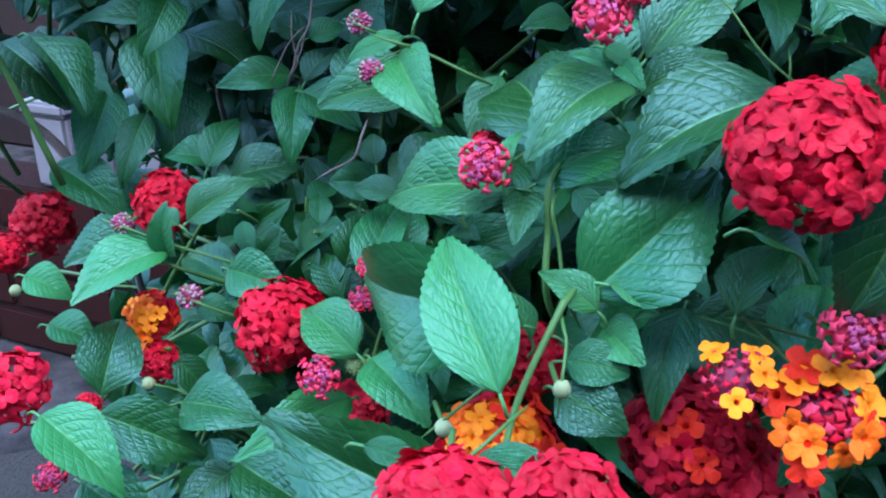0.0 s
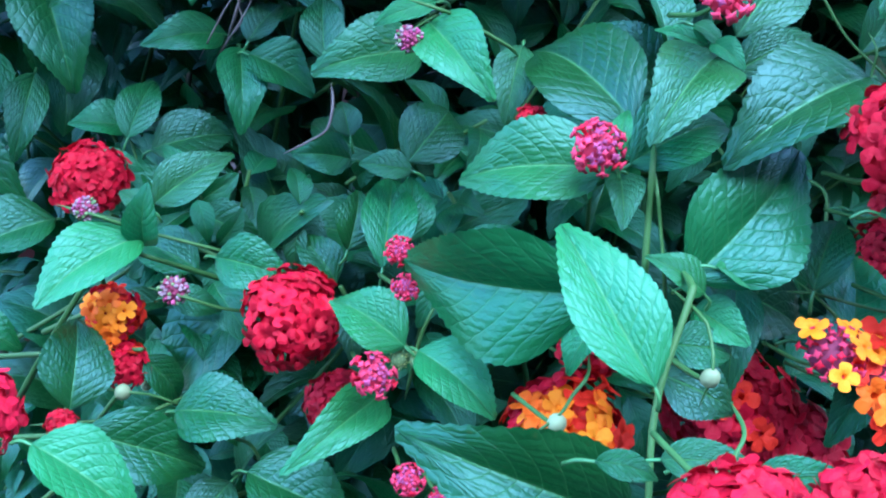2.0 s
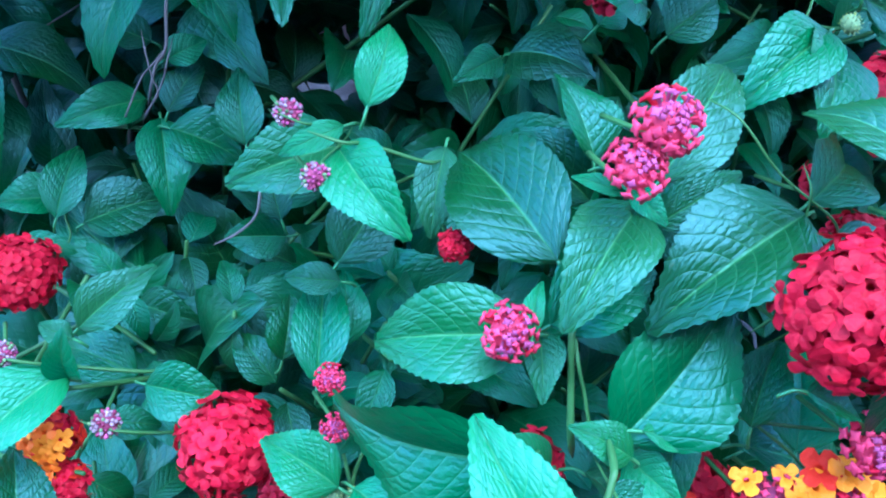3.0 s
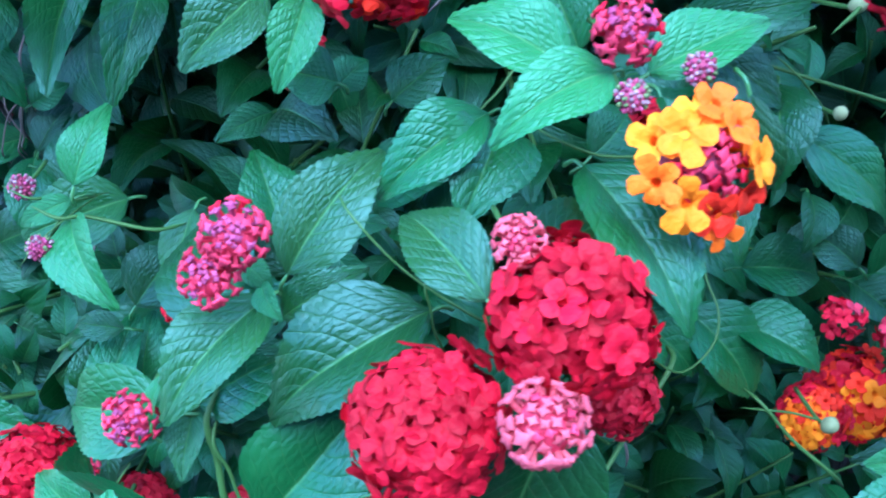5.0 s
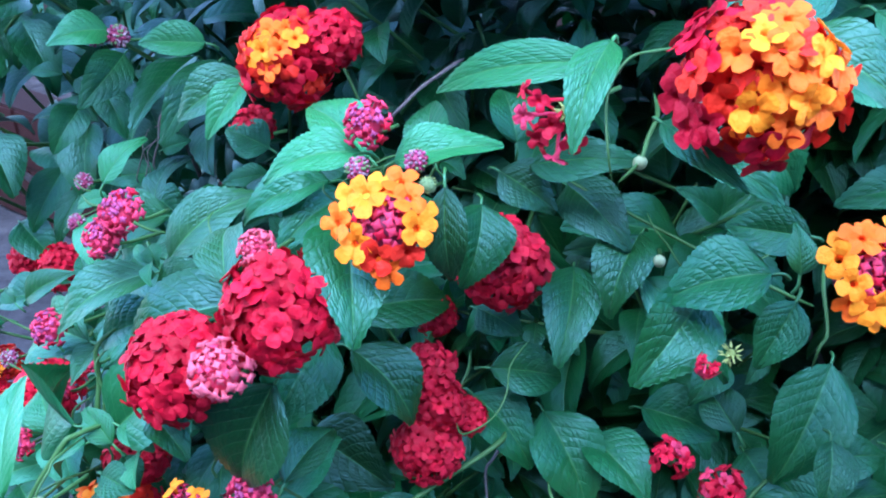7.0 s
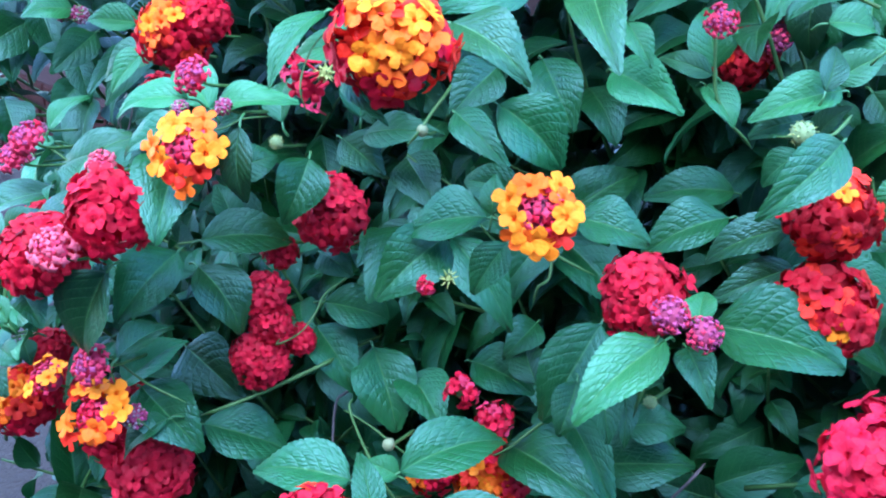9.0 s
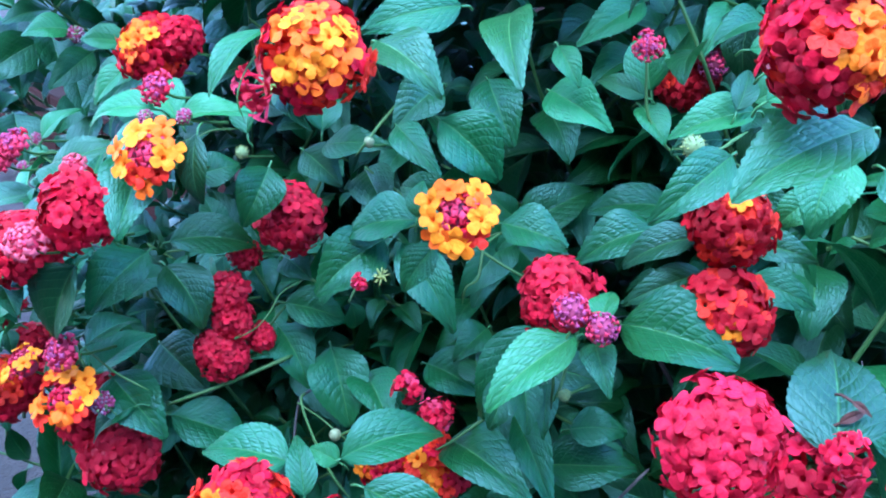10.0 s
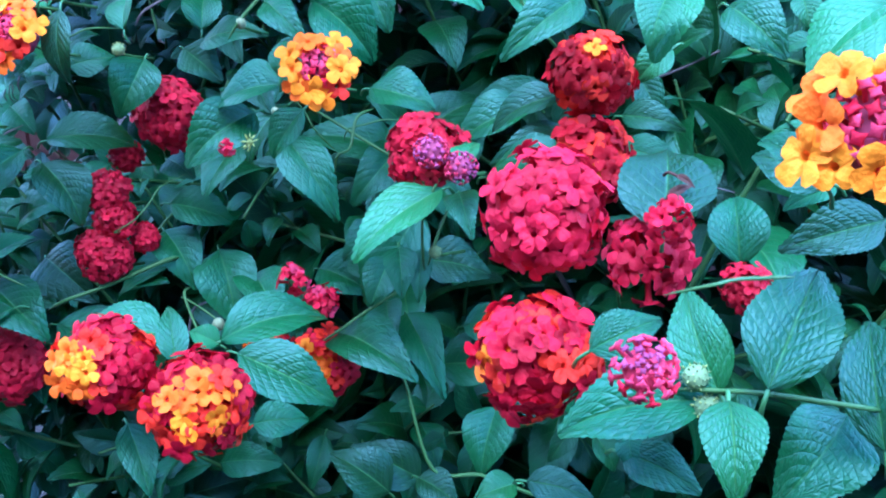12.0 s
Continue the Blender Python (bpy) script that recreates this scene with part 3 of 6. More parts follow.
leaf(bushes[1], (0.1752, 0.2318, 0.7551), (0.1769, 0.2274, 0.7243), (0.23, -0.96, 0.15), 0.0126, "mature", 0.26, 0.10)
leaf(bushes[1], (0.1632, 0.3029, 0.6714), (0.1834, 0.2975, 0.6645), (0.11, -0.61, 0.79), 0.0164, "mature", 0.26, 0.10)
leaf(bushes[0], (0.0529, 0.3456, 0.7081), (0.0336, 0.3342, 0.7072), (0.34, -0.63, 0.70), 0.0110, "mature", 0.26, 0.10)
leaf(bushes[0], (0.0803, 0.2996, 0.7391), (0.0623, 0.2984, 0.7470), (0.34, -0.65, 0.68), 0.0159, "mature", 0.26, 0.10)
leaf(bushes[1], (0.0786, 0.3256, 0.7244), (0.0894, 0.3318, 0.7296), (0.03, -0.68, 0.74), 0.0121, "mature", 0.26, 0.10)
leaf(bushes[1], (0.0952, 0.3106, 0.7245), (0.1143, 0.3163, 0.7338), (-0.17, -0.65, 0.74), 0.0164, "mature", 0.26, 0.10)
leaf(bushes[0], (0.0559, 0.3437, 0.7099), (0.0738, 0.3165, 0.7120), (-0.44, -0.22, 0.87), 0.0227, "mature", 0.26, 0.10)
leaf(bushes[1], (0.1460, 0.2615, 0.7253), (0.1604, 0.2775, 0.7287), (0.50, -0.59, 0.64), 0.0164, "mature", 0.26, 0.10)
leaf(bushes[1], (0.1843, 0.3150, 0.7311), (0.2280, 0.3057, 0.7396), (-0.28, -0.69, 0.66), 0.0164, "mature", 0.26, 0.10)
leaf(bushes[1], (0.2528, 0.1864, 0.6226), (0.2385, 0.2027, 0.6392), (0.37, -0.49, 0.79), 0.0114, "mature", 0.26, 0.10)
leaf(bushes[2], (0.2836, 0.2704, 0.8101), (0.2505, 0.2469, 0.8023), (0.40, -0.74, 0.55), 0.0187, "mature", 0.26, 0.10)
leaf(bushes[2], (0.4061, 0.4716, 0.6405), (0.4413, 0.4518, 0.6192), (0.03, -0.71, 0.70), 0.0345, "mature", 0.26, 0.10)
leaf(bushes[2], (0.4284, 0.4751, 0.6343), (0.4639, 0.4613, 0.6205), (-0.00, -0.71, 0.70), 0.0240, "young", 0.26, 0.10)
leaf(bushes[2], (0.3100, 0.3548, 0.5757), (0.3397, 0.3644, 0.5767), (0.17, -0.61, 0.78), 0.0200, "mature", 0.26, 0.10)
leaf(bushes[2], (0.4864, 0.1932, 0.7177), (0.4645, 0.1969, 0.7232), (0.02, -0.78, 0.62), 0.0150, "mature", 0.26, 0.10)
leaf(bushes[2], (0.5086, 0.4784, 0.7375), (0.4720, 0.4548, 0.7012), (-0.01, -0.83, 0.55), 0.0313, "young", 0.26, 0.10)
leaf(bushes[2], (0.4816, 0.4722, 0.7075), (0.5113, 0.4779, 0.7169), (-0.02, -0.83, 0.56), 0.0198, "mature", 0.26, 0.10)
leaf(bushes[2], (0.3975, 0.4987, 0.6722), (0.4239, 0.4885, 0.6544), (0.10, -0.79, 0.61), 0.0207, "mature", 0.26, 0.10)
leaf(bushes[2], (0.4056, 0.1716, 0.6138), (0.4278, 0.1741, 0.6112), (0.16, -0.58, 0.80), 0.0112, "mature", 0.26, 0.10)
leaf(bushes[2], (0.2640, 0.2178, 0.5795), (0.2846, 0.2316, 0.5791), (0.37, -0.53, 0.76), 0.0155, "mature", 0.26, 0.10)
leaf(bushes[2], (0.3271, 0.2654, 0.6535), (0.3319, 0.2492, 0.6362), (0.30, -0.65, 0.69), 0.0097, "mature", 0.26, 0.10)
leaf(bushes[1], (0.2297, 0.3133, 0.6862), (0.2659, 0.3006, 0.6498), (0.41, -0.66, 0.63), 0.0224, "mature", 0.26, 0.10)
leaf(bushes[2], (0.4366, 0.1218, 0.6895), (0.4519, 0.1322, 0.6965), (0.13, -0.68, 0.72), 0.0111, "mature", 0.26, 0.10)
leaf(bushes[2], (0.4473, 0.1215, 0.6684), (0.4503, 0.1152, 0.6630), (0.11, -0.62, 0.78), 0.0065, "mature", 0.26, 0.10)
leaf(bushes[2], (0.4468, 0.1183, 0.6653), (0.4664, 0.1153, 0.6609), (0.09, -0.61, 0.79), 0.0110, "mature", 0.26, 0.10)
leaf(bushes[2], (0.4434, 0.1791, 0.7125), (0.4501, 0.1831, 0.7161), (0.11, -0.76, 0.64), 0.0026, "dry", 0.50, 0.15)
leaf(bushes[2], (0.4458, 0.1807, 0.7193), (0.4513, 0.1791, 0.7166), (0.11, -0.76, 0.64), 0.0019, "dry", 0.60, 0.10)
leaf(bushes[2], (0.5010, 0.2741, 0.7583), (0.4750, 0.2591, 0.7350), (-0.01, -0.84, 0.55), 0.0218, "young", 0.26, 0.10)
leaf(bushes[2], (0.5041, 0.3121, 0.7385), (0.4799, 0.3080, 0.7317), (-0.02, -0.83, 0.56), 0.0134, "mature", 0.26, 0.10)
leaf(bushes[2], (0.3919, 0.5033, 0.6674), (0.4267, 0.4952, 0.6510), (0.10, -0.79, 0.61), 0.0215, "mature", 0.26, 0.10)
leaf(bushes[2], (0.4229, 0.5391, 0.6250), (0.4275, 0.5547, 0.6441), (0.07, -0.78, 0.62), 0.0140, "young", 0.26, 0.10)
leaf(bushes[2], (0.4818, 0.3458, 0.7001), (0.4572, 0.3410, 0.6949), (0.03, -0.80, 0.60), 0.0087, "young", 0.26, 0.10)
leaf(bushes[2], (0.3960, 0.3370, 0.6881), (0.4262, 0.3356, 0.6798), (0.14, -0.77, 0.62), 0.0158, "mature", 0.26, 0.10)
leaf(bushes[0], (0.0237, 0.2370, 0.6788), (-0.0151, 0.2563, 0.6705), (-0.43, -0.57, 0.70), 0.0231, "young", 0.54, 0.10)
leaf(bushes[0], (0.0292, 0.2380, 0.6799), (0.0606, 0.2420, 0.6902), (-0.19, -0.57, 0.80), 0.0207, "mature", 0.62, 0.08)
leaf(bushes[0], (0.0271, 0.2400, 0.6775), (0.0220, 0.2225, 0.6681), (-0.04, -0.47, 0.88), 0.0104, "young", 0.58, 0.05)
leaf(bushes[0], (0.0191, 0.2271, 0.6876), (0.0251, 0.2367, 0.6964), (-0.47, -0.41, 0.78), 0.0055, "young", 0.57, 0.09)
leaf(bushes[0], (0.0396, 0.2585, 0.6845), (0.0264, 0.3145, 0.6942), (-0.45, -0.25, 0.85), 0.0310, "mature", 0.41, 0.08)
leaf(bushes[0], (0.0606, 0.2832, 0.6860), (0.0410, 0.3020, 0.7035), (-0.22, -0.78, 0.59), 0.0213, "mature", 0.52, 0.09)
leaf(bushes[0], (0.0547, 0.2450, 0.7083), (0.0246, 0.2197, 0.6946), (-0.03, -0.45, 0.89), 0.0203, "young", 0.47, 0.10)
leaf(bushes[0], (0.0964, 0.2326, 0.7057), (0.0490, 0.2230, 0.6867), (-0.28, -0.38, 0.88), 0.0293, "mature", 0.57, 0.11)
leaf(bushes[0], (0.0421, 0.2171, 0.6537), (0.0800, 0.2316, 0.6855), (-0.15, -0.82, 0.55), 0.0310, "mature", 0.48, 0.05)
leaf(bushes[0], (0.0153, 0.1831, 0.6442), (0.0025, 0.2201, 0.6724), (-0.14, -0.63, 0.76), 0.0210, "young", 0.49, 0.04)
leaf(bushes[0], (0.0161, 0.2245, 0.6466), (-0.0272, 0.2711, 0.6359), (-0.74, -0.68, 0.04), 0.0354, "mature", 0.52, 0.09)
leaf(bushes[0], (0.0218, 0.2229, 0.6402), (0.0086, 0.2175, 0.6263), (-0.67, -0.21, 0.71), 0.0131, "young", 0.43, 0.11)
leaf(bushes[0], (0.0480, 0.2212, 0.6417), (0.0554, 0.2037, 0.6395), (-0.61, -0.34, 0.72), 0.0124, "young", 0.55, 0.04)
leaf(bushes[0], (-0.0224, 0.2576, 0.6116), (-0.0032, 0.2344, 0.6004), (-0.03, -0.46, 0.89), 0.0192, "young", 0.50, 0.09)
leaf(bushes[0], (-0.0270, 0.2569, 0.6139), (-0.0474, 0.2764, 0.6221), (-0.20, -0.55, 0.81), 0.0181, "young", 0.56, 0.10)
leaf(bushes[0], (-0.0305, 0.2660, 0.5906), (-0.0668, 0.2373, 0.5869), (0.29, -0.48, 0.83), 0.0153, "young", 0.50, 0.13)
leaf(bushes[0], (-0.1364, 0.2561, 0.5925), (-0.1070, 0.2436, 0.5681), (0.47, -0.42, 0.78), 0.0214, "young", 0.58, 0.06)
leaf(bushes[0], (-0.1249, 0.2756, 0.5800), (-0.0875, 0.2757, 0.5598), (0.32, -0.74, 0.59), 0.0212, "mature", 0.49, 0.08)
leaf(bushes[0], (-0.0971, 0.2865, 0.5771), (-0.0650, 0.2728, 0.5778), (-0.22, -0.47, 0.86), 0.0222, "mature", 0.41, 0.05)
leaf(bushes[0], (-0.1305, 0.2940, 0.5759), (-0.1275, 0.3206, 0.5965), (0.43, -0.58, 0.69), 0.0223, "mature", 0.39, 0.12)
leaf(bushes[0], (-0.0749, 0.2715, 0.5601), (-0.0398, 0.2529, 0.5471), (0.12, -0.41, 0.90), 0.0258, "mature", 0.49, 0.04)
leaf(bushes[0], (-0.1315, 0.2657, 0.5569), (-0.1018, 0.2538, 0.5416), (0.19, -0.56, 0.81), 0.0216, "mature", 0.54, 0.10)
leaf(bushes[0], (-0.1039, 0.3199, 0.6266), (-0.1377, 0.2978, 0.6150), (-0.02, -0.44, 0.90), 0.0215, "young", 0.49, 0.07)
leaf(bushes[0], (-0.1001, 0.3348, 0.6316), (-0.0717, 0.3434, 0.6468), (-0.14, -0.72, 0.67), 0.0159, "young", 0.58, 0.06)
leaf(bushes[0], (-0.1014, 0.3281, 0.6330), (-0.1113, 0.3333, 0.6376), (0.01, -0.65, 0.76), 0.0079, "young", 0.50, 0.06)
leaf(bushes[0], (-0.1406, 0.3954, 0.6005), (-0.1744, 0.3818, 0.5933), (-0.00, -0.47, 0.88), 0.0245, "mature", 0.53, 0.07)
leaf(bushes[0], (-0.0831, 0.3761, 0.6081), (-0.0604, 0.3652, 0.6018), (-0.19, -0.75, 0.63), 0.0166, "mature", 0.58, 0.09)
leaf(bushes[0], (-0.0808, 0.3131, 0.6203), (-0.0559, 0.3031, 0.6151), (-0.15, -0.72, 0.67), 0.0175, "mature", 0.51, 0.09)
leaf(bushes[0], (-0.1742, 0.3545, 0.5754), (-0.1524, 0.3518, 0.5662), (0.28, -0.50, 0.82), 0.0157, "mature", 0.63, 0.12)
leaf(bushes[0], (-0.1888, 0.3728, 0.5916), (-0.1676, 0.3710, 0.5807), (0.32, -0.60, 0.73), 0.0158, "young", 0.58, 0.10)
leaf(bushes[0], (-0.0232, 0.3691, 0.6329), (-0.0467, 0.3713, 0.6353), (-0.02, -0.85, 0.53), 0.0156, "mature", 0.61, 0.08)
leaf(bushes[0], (-0.0128, 0.3116, 0.6501), (-0.0308, 0.3178, 0.6517), (-0.16, -0.65, 0.74), 0.0100, "mature", 0.46, 0.07)
leaf(bushes[0], (-0.0349, 0.3114, 0.6207), (-0.0283, 0.3262, 0.6376), (0.25, -0.78, 0.58), 0.0155, "mature", 0.52, 0.10)
leaf(bushes[0], (-0.0260, 0.2952, 0.6216), (-0.0148, 0.3323, 0.6402), (-0.02, -0.44, 0.90), 0.0173, "mature", 0.60, 0.08)
leaf(bushes[0], (-0.0141, 0.3096, 0.6230), (-0.0073, 0.3312, 0.6404), (0.18, -0.65, 0.74), 0.0146, "mature", 0.47, 0.12)
leaf(bushes[0], (-0.0119, 0.3064, 0.7028), (0.0009, 0.2767, 0.6874), (-0.45, -0.56, 0.70), 0.0191, "young", 0.59, 0.09)
leaf(bushes[0], (0.0242, 0.3153, 0.6935), (0.0135, 0.2960, 0.6729), (-0.26, -0.64, 0.73), 0.0133, "young", 0.45, 0.06)
leaf(bushes[0], (-0.0045, 0.3420, 0.6846), (-0.0447, 0.3362, 0.6794), (0.01, -0.72, 0.70), 0.0238, "young", 0.52, 0.10)
leaf(bushes[0], (-0.0628, 0.4168, 0.6661), (-0.0647, 0.3874, 0.6395), (0.14, -0.67, 0.73), 0.0188, "mature", 0.45, 0.11)
leaf(bushes[0], (-0.0601, 0.4074, 0.6662), (-0.0334, 0.3994, 0.6514), (0.16, -0.72, 0.67), 0.0208, "mature", 0.57, 0.07)
leaf(bushes[0], (-0.0676, 0.4314, 0.6685), (-0.1026, 0.4199, 0.6675), (0.21, -0.71, 0.67), 0.0166, "mature", 0.41, 0.10)
leaf(bushes[0], (-0.1016, 0.4223, 0.6195), (-0.0661, 0.4244, 0.6258), (-0.10, -0.64, 0.76), 0.0238, "mature", 0.51, 0.04)
leaf(bushes[0], (-0.1111, 0.4187, 0.6263), (-0.0983, 0.4449, 0.6452), (0.08, -0.61, 0.79), 0.0160, "mature", 0.49, 0.08)
leaf(bushes[0], (-0.1092, 0.4375, 0.6249), (-0.1358, 0.4347, 0.6290), (0.19, -0.54, 0.82), 0.0178, "mature", 0.64, 0.06)
leaf(bushes[1], (0.0839, 0.2170, 0.6467), (0.1006, 0.2336, 0.6617), (-0.46, -0.29, 0.84), 0.0155, "mature", 0.63, 0.11)
leaf(bushes[0], (0.0770, 0.2426, 0.6362), (0.0640, 0.2176, 0.6119), (-0.30, -0.58, 0.76), 0.0148, "mature", 0.41, 0.11)
leaf(bushes[1], (0.1226, 0.2245, 0.6111), (0.1018, 0.2120, 0.5916), (-0.30, -0.63, 0.72), 0.0147, "mature", 0.50, 0.10)
leaf(bushes[0], (-0.2076, 0.4368, 0.6858), (-0.1739, 0.4231, 0.6568), (0.37, -0.59, 0.71), 0.0290, "mature", 0.39, 0.12)
leaf(bushes[0], (-0.1442, 0.4722, 0.6851), (-0.1323, 0.4377, 0.6421), (-0.00, -0.78, 0.62), 0.0307, "mature", 0.55, 0.07)
leaf(bushes[0], (-0.1704, 0.4700, 0.6535), (-0.1774, 0.4318, 0.6226), (0.29, -0.63, 0.72), 0.0241, "mature", 0.45, 0.06)
leaf(bushes[0], (-0.1953, 0.4431, 0.6222), (-0.1557, 0.4272, 0.5971), (0.23, -0.62, 0.75), 0.0243, "mature", 0.62, 0.06)
leaf(bushes[0], (0.0639, 0.3195, 0.7631), (0.0361, 0.3040, 0.7486), (0.07, -0.74, 0.67), 0.0197, "young", 0.52, 0.07)
leaf(bushes[0], (0.0775, 0.2959, 0.7692), (0.0651, 0.2784, 0.7499), (0.08, -0.76, 0.64), 0.0126, "young", 0.56, 0.06)
leaf(bushes[0], (0.0198, 0.3728, 0.7548), (0.0044, 0.3343, 0.7260), (0.35, -0.65, 0.68), 0.0181, "mature", 0.42, 0.08)
leaf(bushes[0], (-0.0131, 0.4049, 0.7480), (-0.0201, 0.3468, 0.7297), (0.03, -0.30, 0.95), 0.0205, "mature", 0.58, 0.05)
leaf(bushes[1], (0.1402, 0.2587, 0.7531), (0.1127, 0.2730, 0.7667), (0.09, -0.58, 0.81), 0.0186, "young", 0.45, 0.08)
leaf(bushes[1], (0.1454, 0.2397, 0.7621), (0.1151, 0.2278, 0.7557), (0.02, -0.52, 0.86), 0.0158, "young", 0.44, 0.11)
leaf(bushes[1], (0.1551, 0.2430, 0.7584), (0.1885, 0.2545, 0.7622), (0.05, -0.43, 0.90), 0.0158, "young", 0.56, 0.05)
leaf(bushes[1], (0.1512, 0.2957, 0.7388), (0.1455, 0.3139, 0.7568), (-0.25, -0.72, 0.65), 0.0173, "mature", 0.49, 0.11)
leaf(bushes[1], (0.1200, 0.2685, 0.7395), (0.0869, 0.2576, 0.7258), (-0.14, -0.58, 0.80), 0.0182, "mature", 0.53, 0.13)
leaf(bushes[1], (0.0606, 0.2472, 0.7131), (0.0908, 0.2692, 0.7338), (-0.01, -0.68, 0.73), 0.0204, "young", 0.42, 0.12)
leaf(bushes[0], (0.0570, 0.2765, 0.7042), (0.0524, 0.2966, 0.7236), (0.34, -0.61, 0.71), 0.0187, "mature", 0.60, 0.07)
leaf(bushes[1], (0.1089, 0.2071, 0.7290), (0.0933, 0.2393, 0.7336), (-0.27, -0.26, 0.93), 0.0162, "young", 0.39, 0.11)
leaf(bushes[0], (-0.0041, 0.2996, 0.7185), (0.0084, 0.3192, 0.7347), (0.02, -0.65, 0.76), 0.0127, "young", 0.40, 0.13)
leaf(bushes[1], (0.1383, 0.2386, 0.7386), (0.1541, 0.1990, 0.7165), (0.34, -0.35, 0.87), 0.0268, "mature", 0.45, 0.06)
leaf(bushes[1], (0.1279, 0.2524, 0.6785), (0.1528, 0.2484, 0.6512), (0.66, -0.37, 0.65), 0.0237, "mature", 0.54, 0.10)
leaf(bushes[1], (0.1204, 0.2026, 0.6545), (0.1276, 0.2315, 0.6587), (0.16, -0.18, 0.97), 0.0156, "mature", 0.57, 0.07)
leaf(bushes[0], (0.0442, 0.2121, 0.6516), (0.0288, 0.2195, 0.6609), (0.13, -0.66, 0.74), 0.0105, "young", 0.44, 0.05)
leaf(bushes[1], (0.1241, 0.2744, 0.7315), (0.1075, 0.2457, 0.7213), (0.34, -0.48, 0.81), 0.0229, "mature", 0.49, 0.13)
leaf(bushes[1], (0.1768, 0.3253, 0.7363), (0.1670, 0.3444, 0.7535), (0.39, -0.50, 0.78), 0.0182, "mature", 0.52, 0.10)
leaf(bushes[1], (0.2148, 0.2867, 0.7798), (0.1494, 0.3021, 0.7651), (-0.31, -0.74, 0.60), 0.0153, "young", 0.38, 0.08)
leaf(bushes[1], (0.2267, 0.2165, 0.8042), (0.2213, 0.1877, 0.7851), (0.04, -0.56, 0.83), 0.0108, "young", 0.53, 0.09)
leaf(bushes[1], (0.2403, 0.2063, 0.7864), (0.2617, 0.1918, 0.7750), (-0.21, -0.78, 0.59), 0.0080, "mature", 0.63, 0.12)
leaf(bushes[1], (0.2003, 0.3222, 0.6844), (0.2009, 0.2809, 0.6625), (0.20, -0.46, 0.87), 0.0211, "mature", 0.41, 0.06)
leaf(bushes[1], (0.2266, 0.3241, 0.7004), (0.2172, 0.2977, 0.6762), (-0.17, -0.63, 0.76), 0.0224, "mature", 0.49, 0.11)
leaf(bushes[2], (0.2837, 0.2620, 0.7324), (0.2581, 0.2618, 0.7349), (0.06, -0.84, 0.53), 0.0139, "mature", 0.59, 0.13)
leaf(bushes[1], (0.2730, 0.2493, 0.7250), (0.2399, 0.2447, 0.7150), (-0.17, -0.57, 0.81), 0.0231, "mature", 0.45, 0.07)
leaf(bushes[2], (0.3020, 0.2710, 0.7214), (0.3311, 0.2736, 0.7147), (0.23, -0.53, 0.81), 0.0198, "mature", 0.47, 0.08)
leaf(bushes[2], (0.2808, 0.2512, 0.7149), (0.2703, 0.2402, 0.6958), (0.08, -0.88, 0.47), 0.0139, "mature", 0.54, 0.07)
leaf(bushes[2], (0.2797, 0.2375, 0.7311), (0.2777, 0.2468, 0.7436), (0.38, -0.71, 0.59), 0.0090, "young", 0.50, 0.10)
leaf(bushes[1], (0.2526, 0.2570, 0.7107), (0.2345, 0.2290, 0.6921), (0.43, -0.68, 0.59), 0.0233, "mature", 0.53, 0.12)
leaf(bushes[2], (0.3437, 0.2502, 0.6866), (0.3196, 0.2152, 0.6665), (0.02, -0.51, 0.86), 0.0213, "young", 0.44, 0.06)
leaf(bushes[2], (0.3584, 0.2612, 0.6901), (0.4059, 0.2602, 0.6839), (0.09, -0.58, 0.81), 0.0296, "mature", 0.61, 0.10)
leaf(bushes[2], (0.3519, 0.2479, 0.6862), (0.3648, 0.2280, 0.6759), (-0.03, -0.48, 0.88), 0.0123, "mature", 0.50, 0.12)
leaf(bushes[2], (0.3556, 0.2432, 0.6985), (0.3554, 0.2581, 0.7051), (-0.08, -0.41, 0.91), 0.0106, "young", 0.59, 0.10)
leaf(bushes[1], (0.1724, 0.2842, 0.7267), (0.1693, 0.2644, 0.7015), (0.63, -0.65, 0.43), 0.0213, "mature", 0.62, 0.13)
leaf(bushes[1], (0.1715, 0.3155, 0.7278), (0.1951, 0.3131, 0.7128), (0.29, -0.75, 0.59), 0.0185, "mature", 0.50, 0.06)
leaf(bushes[1], (0.1235, 0.2617, 0.6876), (0.1572, 0.2889, 0.6826), (0.44, -0.39, 0.81), 0.0233, "mature", 0.47, 0.12)
leaf(bushes[1], (0.1713, 0.2906, 0.6511), (0.1985, 0.3066, 0.6396), (0.58, -0.54, 0.61), 0.0197, "mature", 0.53, 0.11)
leaf(bushes[1], (0.1616, 0.2953, 0.6338), (0.1898, 0.2821, 0.6093), (0.39, -0.54, 0.74), 0.0229, "mature", 0.48, 0.10)
leaf(bushes[1], (0.1905, 0.3025, 0.6240), (0.2132, 0.2822, 0.5920), (0.37, -0.64, 0.67), 0.0284, "mature", 0.44, 0.08)
leaf(bushes[1], (0.2407, 0.2318, 0.6101), (0.2751, 0.2697, 0.6127), (0.35, -0.37, 0.86), 0.0240, "mature", 0.53, 0.11)
leaf(bushes[1], (0.2346, 0.2016, 0.6249), (0.1919, 0.1951, 0.6238), (0.04, -0.40, 0.92), 0.0230, "mature", 0.42, 0.06)
leaf(bushes[1], (0.1173, 0.2539, 0.5889), (0.1557, 0.2722, 0.5723), (0.51, -0.36, 0.78), 0.0263, "mature", 0.41, 0.05)
